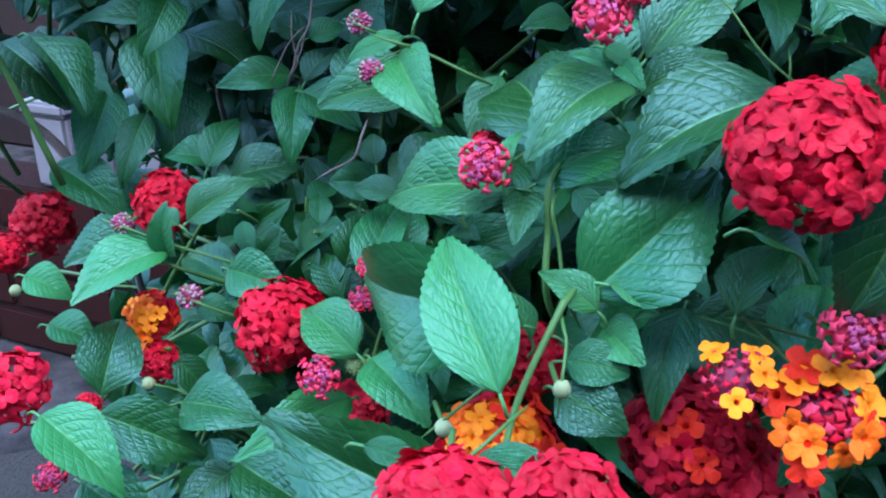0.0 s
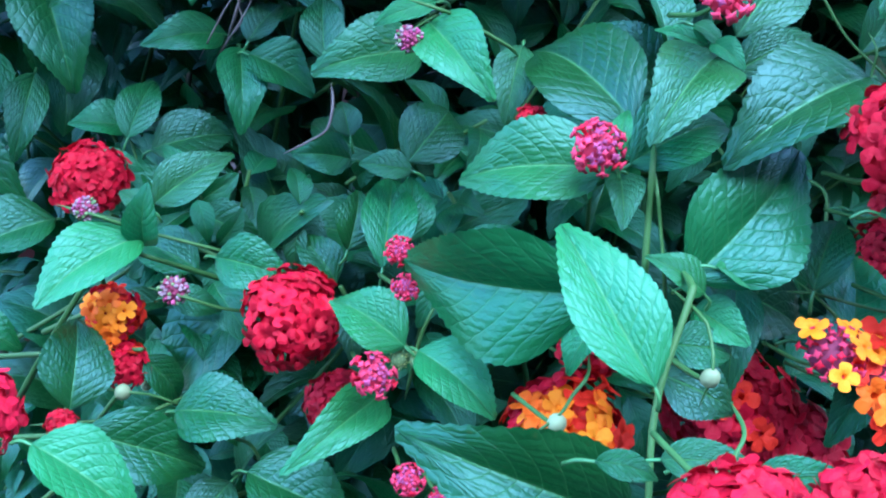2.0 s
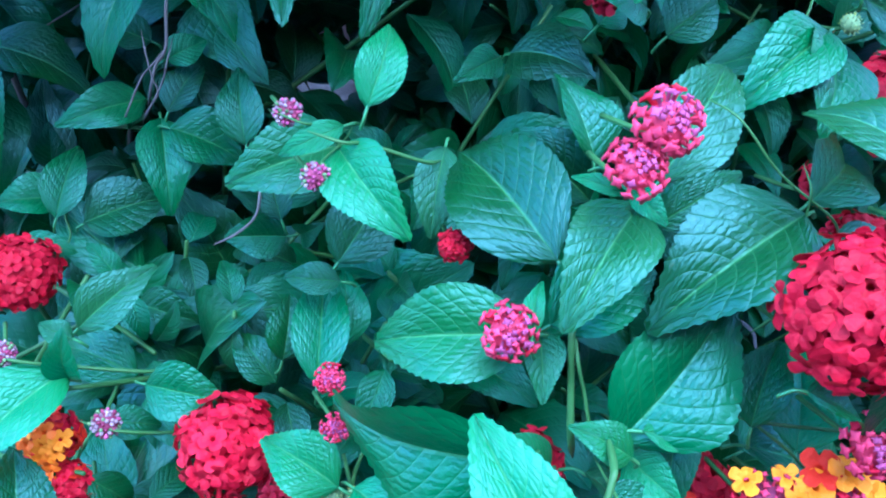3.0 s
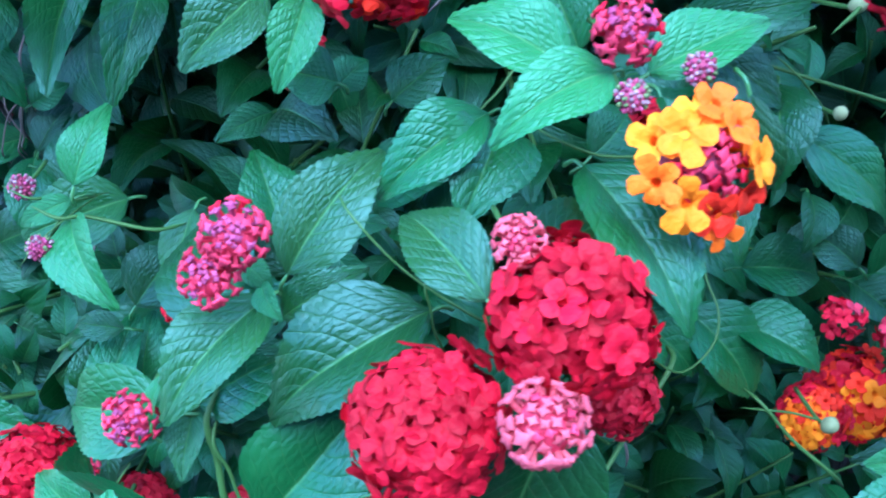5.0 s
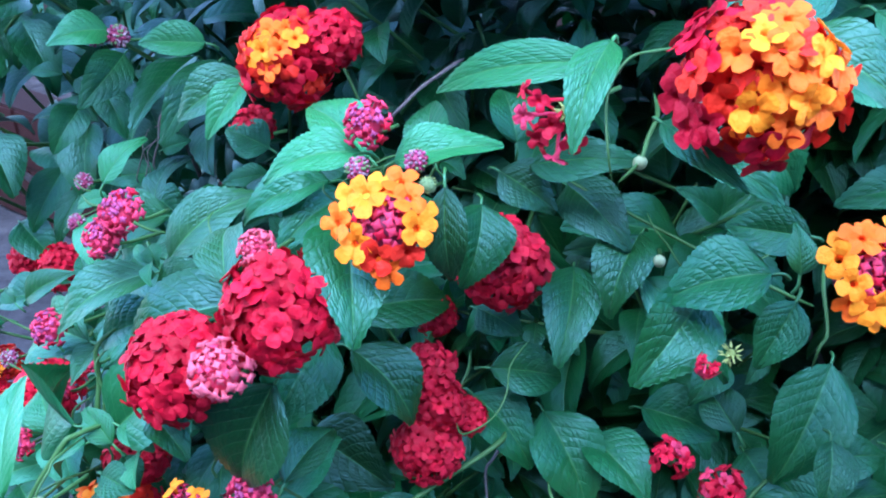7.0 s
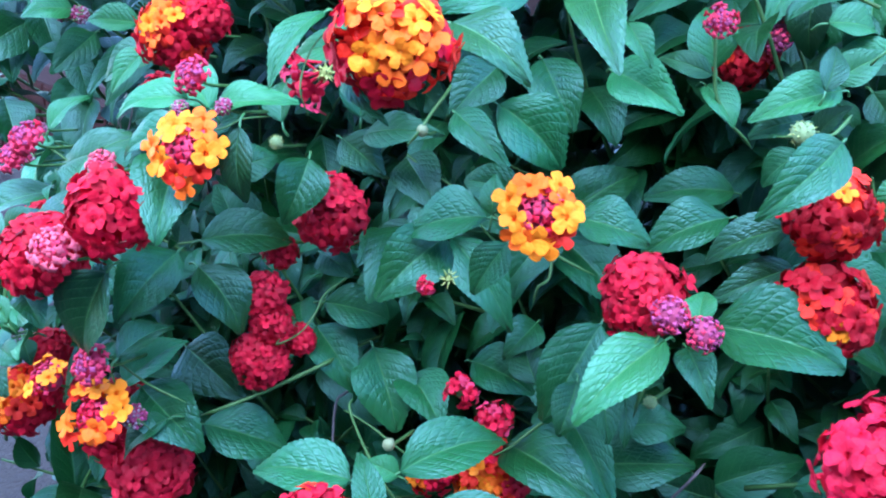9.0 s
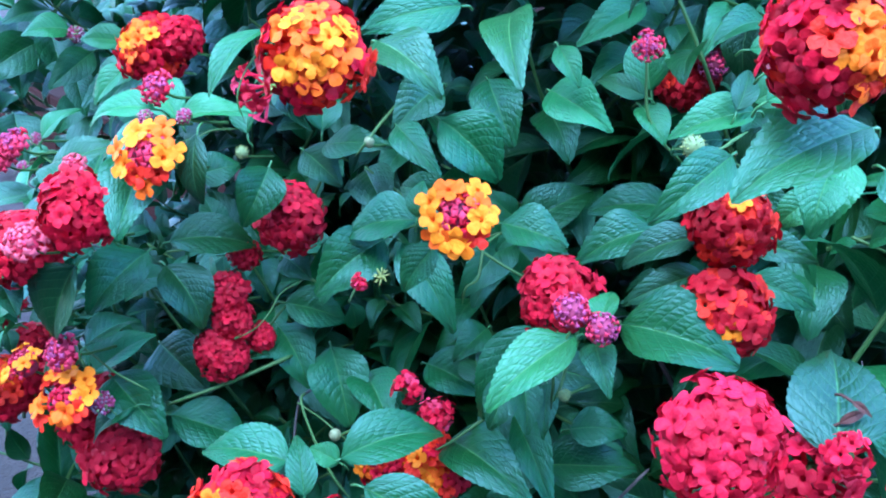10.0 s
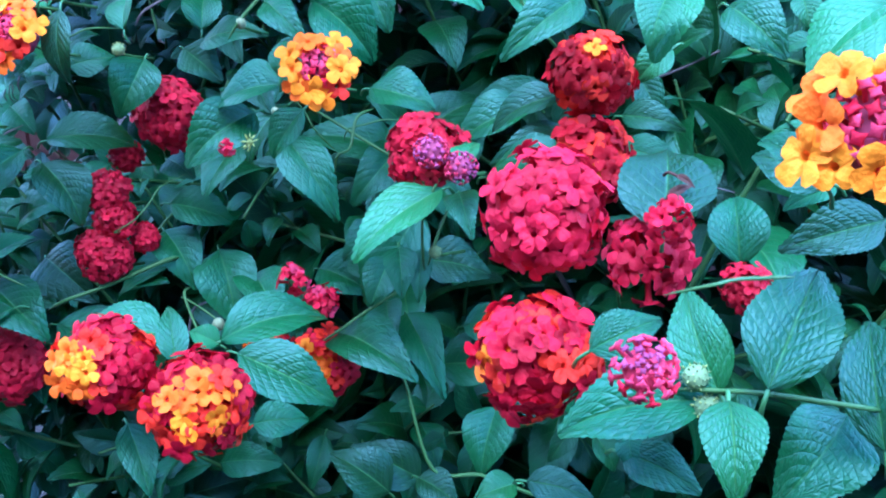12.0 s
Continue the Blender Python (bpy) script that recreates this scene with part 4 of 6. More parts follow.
leaf(bushes[1], (0.1045, 0.2185, 0.6288), (0.1212, 0.2459, 0.6430), (-0.06, -0.43, 0.90), 0.0231, "young", 0.46, 0.05)
leaf(bushes[1], (0.1231, 0.2017, 0.6958), (0.1052, 0.1970, 0.6535), (-0.16, -0.97, 0.17), 0.0305, "mature", 0.57, 0.05)
leaf(bushes[1], (0.1175, 0.2522, 0.6846), (0.1076, 0.2175, 0.6623), (0.44, -0.57, 0.69), 0.0246, "mature", 0.63, 0.12)
leaf(bushes[1], (0.0994, 0.2342, 0.6173), (0.1388, 0.2267, 0.5970), (0.35, -0.44, 0.83), 0.0268, "mature", 0.47, 0.06)
leaf(bushes[1], (0.0910, 0.2783, 0.6148), (0.1314, 0.2687, 0.5989), (0.09, -0.73, 0.67), 0.0294, "mature", 0.48, 0.07)
leaf(bushes[2], (0.2674, 0.2311, 0.8004), (0.2995, 0.2203, 0.7860), (0.18, -0.54, 0.82), 0.0197, "young", 0.43, 0.11)
leaf(bushes[1], (0.2538, 0.3090, 0.7691), (0.2410, 0.2871, 0.7524), (0.33, -0.69, 0.64), 0.0201, "mature", 0.55, 0.06)
leaf(bushes[2], (0.2558, 0.3054, 0.7543), (0.2834, 0.3138, 0.7257), (0.61, -0.69, 0.39), 0.0268, "mature", 0.59, 0.12)
leaf(bushes[2], (0.2601, 0.3506, 0.7655), (0.2815, 0.3326, 0.7387), (0.23, -0.71, 0.66), 0.0226, "mature", 0.49, 0.10)
leaf(bushes[2], (0.2942, 0.3478, 0.7633), (0.3279, 0.3373, 0.7501), (0.01, -0.77, 0.64), 0.0221, "young", 0.56, 0.11)
leaf(bushes[2], (0.3037, 0.2735, 0.8078), (0.3252, 0.2295, 0.7900), (-0.11, -0.42, 0.90), 0.0180, "young", 0.61, 0.07)
leaf(bushes[2], (0.3029, 0.3320, 0.7872), (0.3164, 0.3244, 0.7711), (0.30, -0.74, 0.60), 0.0112, "young", 0.47, 0.10)
leaf(bushes[2], (0.3464, 0.3997, 0.6960), (0.3052, 0.3818, 0.6949), (0.23, -0.57, 0.79), 0.0206, "mature", 0.49, 0.11)
leaf(bushes[2], (0.3505, 0.3493, 0.7008), (0.3165, 0.3299, 0.6849), (0.01, -0.64, 0.77), 0.0222, "mature", 0.57, 0.12)
leaf(bushes[2], (0.3783, 0.2998, 0.7176), (0.3490, 0.2914, 0.7030), (-0.17, -0.66, 0.73), 0.0157, "mature", 0.56, 0.10)
leaf(bushes[2], (0.3890, 0.3485, 0.7620), (0.3561, 0.3285, 0.7520), (0.14, -0.62, 0.78), 0.0181, "young", 0.63, 0.05)
leaf(bushes[2], (0.4445, 0.1715, 0.7069), (0.4375, 0.2121, 0.7214), (0.08, -0.32, 0.94), 0.0249, "mature", 0.22, 0.05)
leaf(bushes[2], (0.4632, 0.2104, 0.6836), (0.4580, 0.2276, 0.7016), (0.08, -0.71, 0.70), 0.0168, "mature", 0.62, 0.10)
leaf(bushes[2], (0.4685, 0.1119, 0.6893), (0.4573, 0.1268, 0.7073), (-0.16, -0.81, 0.57), 0.0126, "young", 0.42, 0.08)
leaf(bushes[2], (0.4660, 0.1159, 0.6849), (0.4332, 0.1059, 0.6757), (-0.07, -0.54, 0.84), 0.0178, "mature", 0.45, 0.11)
leaf(bushes[2], (0.4711, 0.1053, 0.6913), (0.4753, 0.0884, 0.6779), (0.02, -0.62, 0.79), 0.0121, "young", 0.46, 0.11)
leaf(bushes[2], (0.4785, 0.1118, 0.6921), (0.4856, 0.1381, 0.7124), (0.04, -0.62, 0.79), 0.0182, "mature", 0.47, 0.05)
leaf(bushes[2], (0.4969, 0.1524, 0.6678), (0.4836, 0.1294, 0.6531), (0.26, -0.62, 0.73), 0.0201, "mature", 0.52, 0.08)
leaf(bushes[2], (0.5052, 0.1350, 0.6691), (0.4993, 0.1616, 0.6919), (-0.08, -0.66, 0.75), 0.0143, "mature", 0.57, 0.10)
leaf(bushes[2], (0.4278, 0.5260, 0.6326), (0.4417, 0.5684, 0.6679), (-0.16, -0.60, 0.78), 0.0309, "young", 0.55, 0.07)
leaf(bushes[2], (0.5005, 0.1767, 0.7131), (0.4758, 0.1647, 0.7063), (0.19, -0.75, 0.63), 0.0133, "mature", 0.53, 0.08)
leaf(bushes[2], (0.4438, 0.2952, 0.7560), (0.4673, 0.2852, 0.7392), (0.11, -0.78, 0.62), 0.0201, "mature", 0.49, 0.09)
leaf(bushes[2], (0.4940, 0.1949, 0.7656), (0.4775, 0.1813, 0.7479), (-0.46, -0.44, 0.77), 0.0183, "young", 0.60, 0.09)
leaf(bushes[2], (0.2712, 0.2028, 0.6225), (0.3092, 0.2165, 0.6007), (0.56, -0.45, 0.69), 0.0228, "mature", 0.43, 0.05)
leaf(bushes[2], (0.2650, 0.2966, 0.5895), (0.3187, 0.2721, 0.5862), (-0.11, -0.37, 0.92), 0.0284, "mature", 0.49, 0.12)
leaf(bushes[1], (0.2404, 0.2317, 0.6080), (0.2261, 0.2289, 0.6140), (0.41, -0.58, 0.71), 0.0104, "young", 0.45, 0.10)
leaf(bushes[1], (0.2402, 0.1687, 0.6016), (0.2601, 0.1546, 0.5827), (0.50, -0.35, 0.79), 0.0134, "mature", 0.39, 0.05)
leaf(bushes[2], (0.3461, 0.3101, 0.5561), (0.3454, 0.2876, 0.5299), (0.12, -0.76, 0.64), 0.0228, "mature", 0.54, 0.08)
leaf(bushes[2], (0.2802, 0.3454, 0.5826), (0.3175, 0.3084, 0.5577), (0.09, -0.49, 0.87), 0.0218, "mature", 0.56, 0.10)
leaf(bushes[2], (0.3927, 0.2716, 0.7612), (0.3712, 0.2427, 0.7410), (0.36, -0.70, 0.62), 0.0167, "mature", 0.60, 0.13)
leaf(bushes[2], (0.4391, 0.2014, 0.7913), (0.4099, 0.1677, 0.7778), (0.18, -0.50, 0.85), 0.0218, "young", 0.50, 0.05)
leaf(bushes[2], (0.4280, 0.2748, 0.7651), (0.4251, 0.2515, 0.7417), (0.16, -0.71, 0.69), 0.0210, "young", 0.45, 0.09)
leaf(bushes[2], (0.4361, 0.6292, 0.6910), (0.4154, 0.6001, 0.6714), (0.43, -0.69, 0.58), 0.0218, "mature", 0.51, 0.11)
leaf(bushes[2], (0.3335, 0.3844, 0.7600), (0.3253, 0.3973, 0.7864), (0.15, -0.87, 0.47), 0.0202, "young", 0.57, 0.11)
leaf(bushes[2], (0.3336, 0.3740, 0.7590), (0.3081, 0.3759, 0.7653), (0.08, -0.81, 0.58), 0.0106, "young", 0.39, 0.11)
leaf(bushes[2], (0.3580, 0.4562, 0.7957), (0.3501, 0.4182, 0.7732), (0.26, -0.53, 0.81), 0.0163, "young", 0.39, 0.12)
leaf(bushes[2], (0.3692, 0.4496, 0.7980), (0.3716, 0.4280, 0.7687), (0.25, -0.77, 0.59), 0.0088, "young", 0.59, 0.07)
leaf(bushes[2], (0.4017, 0.2702, 0.7930), (0.4127, 0.2787, 0.8023), (0.22, -0.84, 0.50), 0.0095, "young", 0.51, 0.13)
leaf(bushes[2], (0.4075, 0.2311, 0.7901), (0.4194, 0.2379, 0.7961), (0.09, -0.74, 0.66), 0.0087, "young", 0.46, 0.05)
leaf(bushes[2], (0.3126, 0.4406, 0.7971), (0.2859, 0.4098, 0.7767), (0.32, -0.70, 0.64), 0.0189, "young", 0.49, 0.04)
leaf(bushes[2], (0.3176, 0.2620, 0.6544), (0.3257, 0.2465, 0.6380), (0.31, -0.61, 0.73), 0.0131, "mature", 0.56, 0.08)
leaf(bushes[2], (0.2971, 0.3502, 0.5520), (0.3465, 0.3645, 0.5561), (0.13, -0.65, 0.75), 0.0281, "mature", 0.54, 0.05)
leaf(bushes[2], (0.3823, 0.2993, 0.7025), (0.3534, 0.2796, 0.6905), (0.27, -0.76, 0.59), 0.0137, "mature", 0.39, 0.12)
leaf(bushes[1], (0.2603, 0.3529, 0.6278), (0.2502, 0.3307, 0.6164), (0.35, -0.55, 0.76), 0.0171, "mature", 0.61, 0.12)
leaf(bushes[2], (0.4272, 0.2551, 0.7620), (0.4249, 0.2415, 0.7463), (0.09, -0.76, 0.64), 0.0137, "young", 0.47, 0.11)
leaf(bushes[2], (0.4020, 0.4503, 0.7402), (0.4201, 0.4408, 0.7162), (0.16, -0.87, 0.47), 0.0190, "young", 0.54, 0.05)
leaf(bushes[2], (0.4204, 0.3164, 0.7366), (0.4069, 0.3115, 0.7227), (-0.05, -0.93, 0.37), 0.0132, "young", 0.46, 0.12)
leaf(bushes[2], (0.4490, 0.6029, 0.6972), (0.4151, 0.5933, 0.6678), (-0.46, -0.54, 0.71), 0.0303, "mature", 0.45, 0.12)
leaf(bushes[2], (0.4701, 0.2772, 0.7618), (0.4743, 0.2700, 0.7512), (0.06, -0.82, 0.58), 0.0090, "young", 0.45, 0.09)
leaf(bushes[2], (0.4839, 0.1285, 0.7349), (0.4702, 0.1336, 0.7420), (0.18, -0.60, 0.78), 0.0108, "mature", 0.63, 0.10)
leaf(bushes[2], (0.4880, 0.2051, 0.7134), (0.4742, 0.1998, 0.7066), (-0.08, -0.70, 0.71), 0.0081, "young", 0.62, 0.06)
leaf(bushes[2], (0.3889, 0.5447, 0.6824), (0.4223, 0.5318, 0.6681), (0.03, -0.70, 0.71), 0.0207, "young", 0.40, 0.06)
leaf(bushes[2], (0.3929, 0.3529, 0.6993), (0.4233, 0.3537, 0.6945), (0.12, -0.76, 0.64), 0.0145, "mature", 0.54, 0.11)
leaf(bushes[2], (0.3714, 0.2663, 0.5448), (0.3565, 0.2510, 0.5427), (0.26, -0.38, 0.89), 0.0142, "young", 0.48, 0.09)
leaf(bushes[2], (0.2993, 0.2790, 0.5133), (0.2690, 0.2736, 0.5335), (0.56, -0.42, 0.72), 0.0243, "mature", 0.55, 0.12)
leaf(bushes[2], (0.3057, 0.3030, 0.5073), (0.2694, 0.2933, 0.5255), (0.48, -0.64, 0.61), 0.0228, "mature", 0.42, 0.12)
leaf(bushes[2], (0.3171, 0.2755, 0.5289), (0.3400, 0.2708, 0.5224), (0.14, -0.49, 0.86), 0.0160, "mature", 0.60, 0.05)
leaf(bushes[1], (0.2253, 0.3399, 0.4963), (0.2269, 0.3177, 0.4729), (0.41, -0.65, 0.64), 0.0132, "mature", 0.60, 0.09)
leaf(bushes[2], (0.3020, 0.2840, 0.6402), (0.3000, 0.2659, 0.6228), (0.42, -0.66, 0.63), 0.0162, "mature", 0.56, 0.07)
leaf(bushes[2], (0.2951, 0.3373, 0.6192), (0.3293, 0.3479, 0.6120), (0.34, -0.62, 0.70), 0.0241, "mature", 0.38, 0.05)
leaf(bushes[1], (0.2288, 0.3408, 0.6042), (0.2645, 0.3398, 0.5934), (0.21, -0.60, 0.77), 0.0246, "mature", 0.64, 0.13)
leaf(bushes[1], (0.2706, 0.3239, 0.6093), (0.2568, 0.3454, 0.6170), (-0.23, -0.45, 0.86), 0.0176, "mature", 0.51, 0.11)
leaf(bushes[2], (0.3029, 0.3172, 0.6528), (0.2848, 0.2893, 0.6111), (0.22, -0.85, 0.48), 0.0282, "mature", 0.46, 0.07)
leaf(bushes[1], (0.2102, 0.3042, 0.6110), (0.2371, 0.2816, 0.6018), (0.12, -0.25, 0.96), 0.0240, "mature", 0.62, 0.09)
leaf(bushes[2], (0.2745, 0.3322, 0.5936), (0.2888, 0.3117, 0.5837), (-0.17, -0.52, 0.83), 0.0173, "mature", 0.53, 0.07)
leaf(bushes[0], (0.0472, 0.2146, 0.6585), (0.0622, 0.2123, 0.6512), (0.32, -0.47, 0.82), 0.0086, "young", 0.38, 0.07)
leaf(bushes[0], (0.0525, 0.2472, 0.7109), (0.0398, 0.2559, 0.7135), (-0.26, -0.60, 0.76), 0.0049, "young", 0.58, 0.07)
leaf(bushes[0], (0.0534, 0.2474, 0.7116), (0.0579, 0.2361, 0.7074), (-0.45, -0.46, 0.76), 0.0066, "young", 0.49, 0.12)
leaf(bushes[0], (-0.0619, 0.4581, 0.6824), (-0.0842, 0.4670, 0.6910), (0.00, -0.69, 0.73), 0.0147, "mature", 0.42, 0.05)
leaf(bushes[0], (-0.0572, 0.4224, 0.6882), (-0.0406, 0.4273, 0.6927), (0.07, -0.79, 0.61), 0.0119, "mature", 0.48, 0.10)
leaf(bushes[0], (-0.0597, 0.4151, 0.6695), (-0.0439, 0.4290, 0.6829), (-0.24, -0.52, 0.82), 0.0149, "mature", 0.40, 0.08)
leaf(bushes[0], (-0.0342, 0.3715, 0.6735), (-0.0316, 0.3943, 0.6948), (-0.22, -0.65, 0.72), 0.0153, "mature", 0.40, 0.10)
leaf(bushes[0], (-0.0251, 0.3636, 0.6445), (-0.0269, 0.3756, 0.6555), (-0.18, -0.68, 0.71), 0.0108, "mature", 0.52, 0.05)
leaf(bushes[0], (-0.0111, 0.3250, 0.6484), (0.0106, 0.3474, 0.6611), (0.16, -0.60, 0.78), 0.0220, "mature", 0.39, 0.12)
leaf(bushes[0], (-0.2075, 0.4561, 0.7301), (-0.1800, 0.4320, 0.7053), (0.41, -0.38, 0.83), 0.0291, "mature", 0.62, 0.05)
leaf(bushes[0], (-0.0167, 0.3435, 0.7758), (-0.0353, 0.3228, 0.7749), (0.52, -0.50, 0.70), 0.0169, "young", 0.41, 0.12)
leaf(bushes[0], (-0.0343, 0.3753, 0.7569), (-0.0431, 0.3437, 0.7381), (0.73, -0.49, 0.47), 0.0192, "mature", 0.45, 0.06)
leaf(bushes[0], (0.0371, 0.3359, 0.7725), (0.0092, 0.3267, 0.7753), (0.30, -0.71, 0.63), 0.0152, "young", 0.62, 0.05)
leaf(bushes[0], (-0.1903, 0.4302, 0.6901), (-0.1602, 0.4097, 0.6583), (0.63, -0.22, 0.74), 0.0292, "mature", 0.60, 0.05)
leaf(bushes[0], (0.0282, 0.2274, 0.6349), (0.0164, 0.2315, 0.6491), (0.66, -0.36, 0.66), 0.0096, "young", 0.63, 0.09)
leaf(bushes[0], (0.0375, 0.2237, 0.6358), (0.0460, 0.2183, 0.6262), (0.57, -0.38, 0.72), 0.0092, "young", 0.47, 0.07)
leaf(bushes[0], (0.0340, 0.1863, 0.6138), (0.0503, 0.1794, 0.6016), (0.53, -0.21, 0.82), 0.0142, "young", 0.51, 0.10)
leaf(bushes[0], (-0.0979, 0.3074, 0.5317), (-0.1035, 0.2851, 0.5223), (0.44, -0.44, 0.78), 0.0164, "young", 0.60, 0.12)
leaf(bushes[1], (0.0784, 0.1959, 0.6813), (0.0940, 0.1899, 0.6703), (0.50, -0.24, 0.83), 0.0132, "mature", 0.49, 0.06)
leaf(bushes[2], (0.3958, 0.4269, 0.7996), (0.3974, 0.4046, 0.7687), (-0.10, -0.81, 0.58), 0.0159, "young", 0.56, 0.06)
leaf(bushes[2], (0.4082, 0.3827, 0.7733), (0.3804, 0.3856, 0.7655), (-0.25, -0.75, 0.62), 0.0129, "young", 0.41, 0.09)
leaf(bushes[2], (0.3308, 0.3777, 0.7536), (0.3467, 0.3658, 0.7388), (0.36, -0.50, 0.79), 0.0163, "young", 0.50, 0.06)
leaf(bushes[2], (0.3768, 0.3473, 0.7482), (0.3560, 0.3371, 0.7426), (0.15, -0.70, 0.70), 0.0135, "young", 0.38, 0.13)
leaf(bushes[2], (0.3855, 0.3669, 0.7621), (0.4047, 0.3745, 0.7740), (0.06, -0.88, 0.46), 0.0144, "young", 0.39, 0.05)
leaf(bushes[2], (0.3835, 0.3331, 0.7645), (0.3843, 0.3520, 0.7796), (0.38, -0.59, 0.72), 0.0104, "mature", 0.49, 0.07)
leaf(bushes[2], (0.3789, 0.3807, 0.7837), (0.4006, 0.3905, 0.7797), (0.38, -0.54, 0.75), 0.0159, "young", 0.51, 0.09)
leaf(bushes[0], (0.0067, 0.1716, 0.6152), (-0.0466, 0.1901, 0.6339), (-0.18, -0.91, 0.38), 0.0289, "mature", 0.66, 0.09)

# flower heads and buds
head(bushes[0], "scarlet", (-0.0572, 0.2888, 0.6076), (0.11, -0.61, 0.79), 0.0175)
head(bushes[0], "crimson", (-0.0357, 0.3087, 0.5553), (0.06, -0.56, 0.83), 0.0145)
head(bushes[0], "scarlet", (-0.1254, 0.3948, 0.6175), (0.08, -0.61, 0.79), 0.0158)
head(bushes[0], "crimson", (-0.2228, 0.4759, 0.5767), (0.29, -0.62, 0.73), 0.0184)
head(bushes[0], "scarlet", (-0.2040, 0.3897, 0.5951), (0.31, -0.60, 0.74), 0.0100)
head(bushes[0], "rosefew", (-0.1533, 0.2739, 0.5931), (0.28, -0.54, 0.79), 0.0147)
head(bushes[0], "sunset", (-0.1165, 0.3242, 0.5945), (0.21, -0.60, 0.78), 0.0111, (-0.48, -0.83, 0.30), 62)
head(bushes[0], "sunset", (-0.1137, 0.3159, 0.5781), (0.20, -0.57, 0.79), 0.0090, (-0.53, -0.09, 0.84), 20)
head(bushes[0], "lilac", (-0.0950, 0.3078, 0.6113), (0.23, -0.76, 0.61), 0.0050)
head(bushes[0], "pinkbud", (-0.0387, 0.2474, 0.6109), (0.11, -0.73, 0.67), 0.0072)
head(bushes[0], "pinkbud", (0.0141, 0.2291, 0.6883), (-0.05, -0.85, 0.52), 0.0076)
head(bushes[0], "pinkbud", (-0.0230, 0.2850, 0.6327), (-0.16, -0.68, 0.72), 0.0053)
head(bushes[0], "pinkbud", (-0.0251, 0.2674, 0.6287), (-0.16, -0.65, 0.74), 0.0048)
head(bushes[0], "pinkbud", (0.0451, 0.2336, 0.7271), (-0.01, -0.66, 0.75), 0.0080)
head(bushes[0], "pinkbud", (0.0532, 0.2361, 0.7363), (-0.05, -0.69, 0.72), 0.0088)
head(bushes[0], "lilac", (-0.0207, 0.2971, 0.6999), (0.06, -0.90, 0.44), 0.0044)
head(bushes[0], "lilac", (-0.0250, 0.3130, 0.7132), (0.07, -0.91, 0.40), 0.0043)
head(bushes[0], "greenbud", (-0.0222, 0.2571, 0.6082), (-0.12, -0.47, 0.87), 0.0033)
head(bushes[0], "greenbud", (-0.0281, 0.2590, 0.6079), (-0.11, -0.47, 0.87), 0.0033)
head(bushes[0], "lilac", (-0.1215, 0.3219, 0.6366), (0.29, -0.79, 0.55), 0.0042)
head(bushes[0], "sunset", (0.0188, 0.2317, 0.5920), (-0.04, -0.55, 0.84), 0.0200, (-0.04, -0.64, 0.77), 50)
head(bushes[0], "scarlet", (0.0018, 0.1249, 0.6509), (-0.31, -0.43, 0.85), 0.0172)
head(bushes[0], "scarlet", (0.0232, 0.1208, 0.6589), (-0.39, -0.41, 0.82), 0.0114)
head(bushes[1], "darkcenter", (0.0810, 0.2370, 0.5900), (-0.17, -0.53, 0.83), 0.0225, (-0.26, -0.83, 0.50), 9)
head(bushes[1], "fewring", (0.0800, 0.2000, 0.6360), (-0.22, -0.55, 0.81), 0.0125)
head(bushes[1], "ring", (0.1060, 0.2030, 0.6220), (0.07, -0.77, 0.64), 0.0186)
head(bushes[1], "pinkbud", (0.1094, 0.1990, 0.6506), (-0.09, -0.81, 0.58), 0.0096)
head(bushes[0], "scarlet", (0.0176, 0.2837, 0.6774), (-0.23, -0.58, 0.78), 0.0054)
head(bushes[0], "pinkbud", (-0.1698, 0.3192, 0.5192), (0.19, -0.66, 0.73), 0.0068)
head(bushes[0], "pinkbud", (-0.0300, 0.2330, 0.5816), (-0.15, -0.65, 0.74), 0.0054)
head(bushes[0], "pinkbud", (-0.0196, 0.2308, 0.5748), (-0.18, -0.64, 0.75), 0.0040)
head(bushes[0], "scarlet", (-0.1321, 0.2852, 0.5770), (0.24, -0.54, 0.81), 0.0053)
head(bushes[0], "whitebud", (0.0309, 0.1843, 0.6443), (-0.09, -0.57, 0.82), 0.0025)
head(bushes[0], "whitebud", (0.0013, 0.2038, 0.6202), (-0.00, -0.56, 0.83), 0.0027)
head(bushes[0], "whitebud", (-0.1138, 0.3007, 0.5768), (0.21, -0.56, 0.80), 0.0029)
head(bushes[0], "whitebud", (-0.0824, 0.2791, 0.5724), (0.16, -0.55, 0.82), 0.0025)
head(bushes[0], "whitebud", (-0.1893, 0.3632, 0.5885), (0.30, -0.58, 0.76), 0.0028)
head(bushes[0], "whitebud", (0.0019, 0.1378, 0.6554), (-0.00, -0.53, 0.85), 0.0022)
head(bushes[0], "whitebud", (-0.1068, 0.3190, 0.5661), (0.18, -0.57, 0.80), 0.0020)
head(bushes[1], "scarlet", (0.1268, 0.2063, 0.7204), (0.05, -0.49, 0.87), 0.0196)
head(bushes[1], "scarlet", (0.0908, 0.2000, 0.6992), (0.15, -0.44, 0.89), 0.0198)
head(bushes[1], "starpink", (0.1163, 0.1842, 0.7117), (0.11, -0.56, 0.82), 0.0097)
head(bushes[1], "starpink", (0.1177, 0.2142, 0.7380), (0.11, -0.68, 0.73), 0.0062)
head(bushes[1], "ring", (0.1589, 0.2218, 0.7451), (0.16, -0.85, 0.50), 0.0186)
head(bushes[1], "pinkbud", (0.1486, 0.2399, 0.7715), (-0.01, -0.79, 0.61), 0.0082)
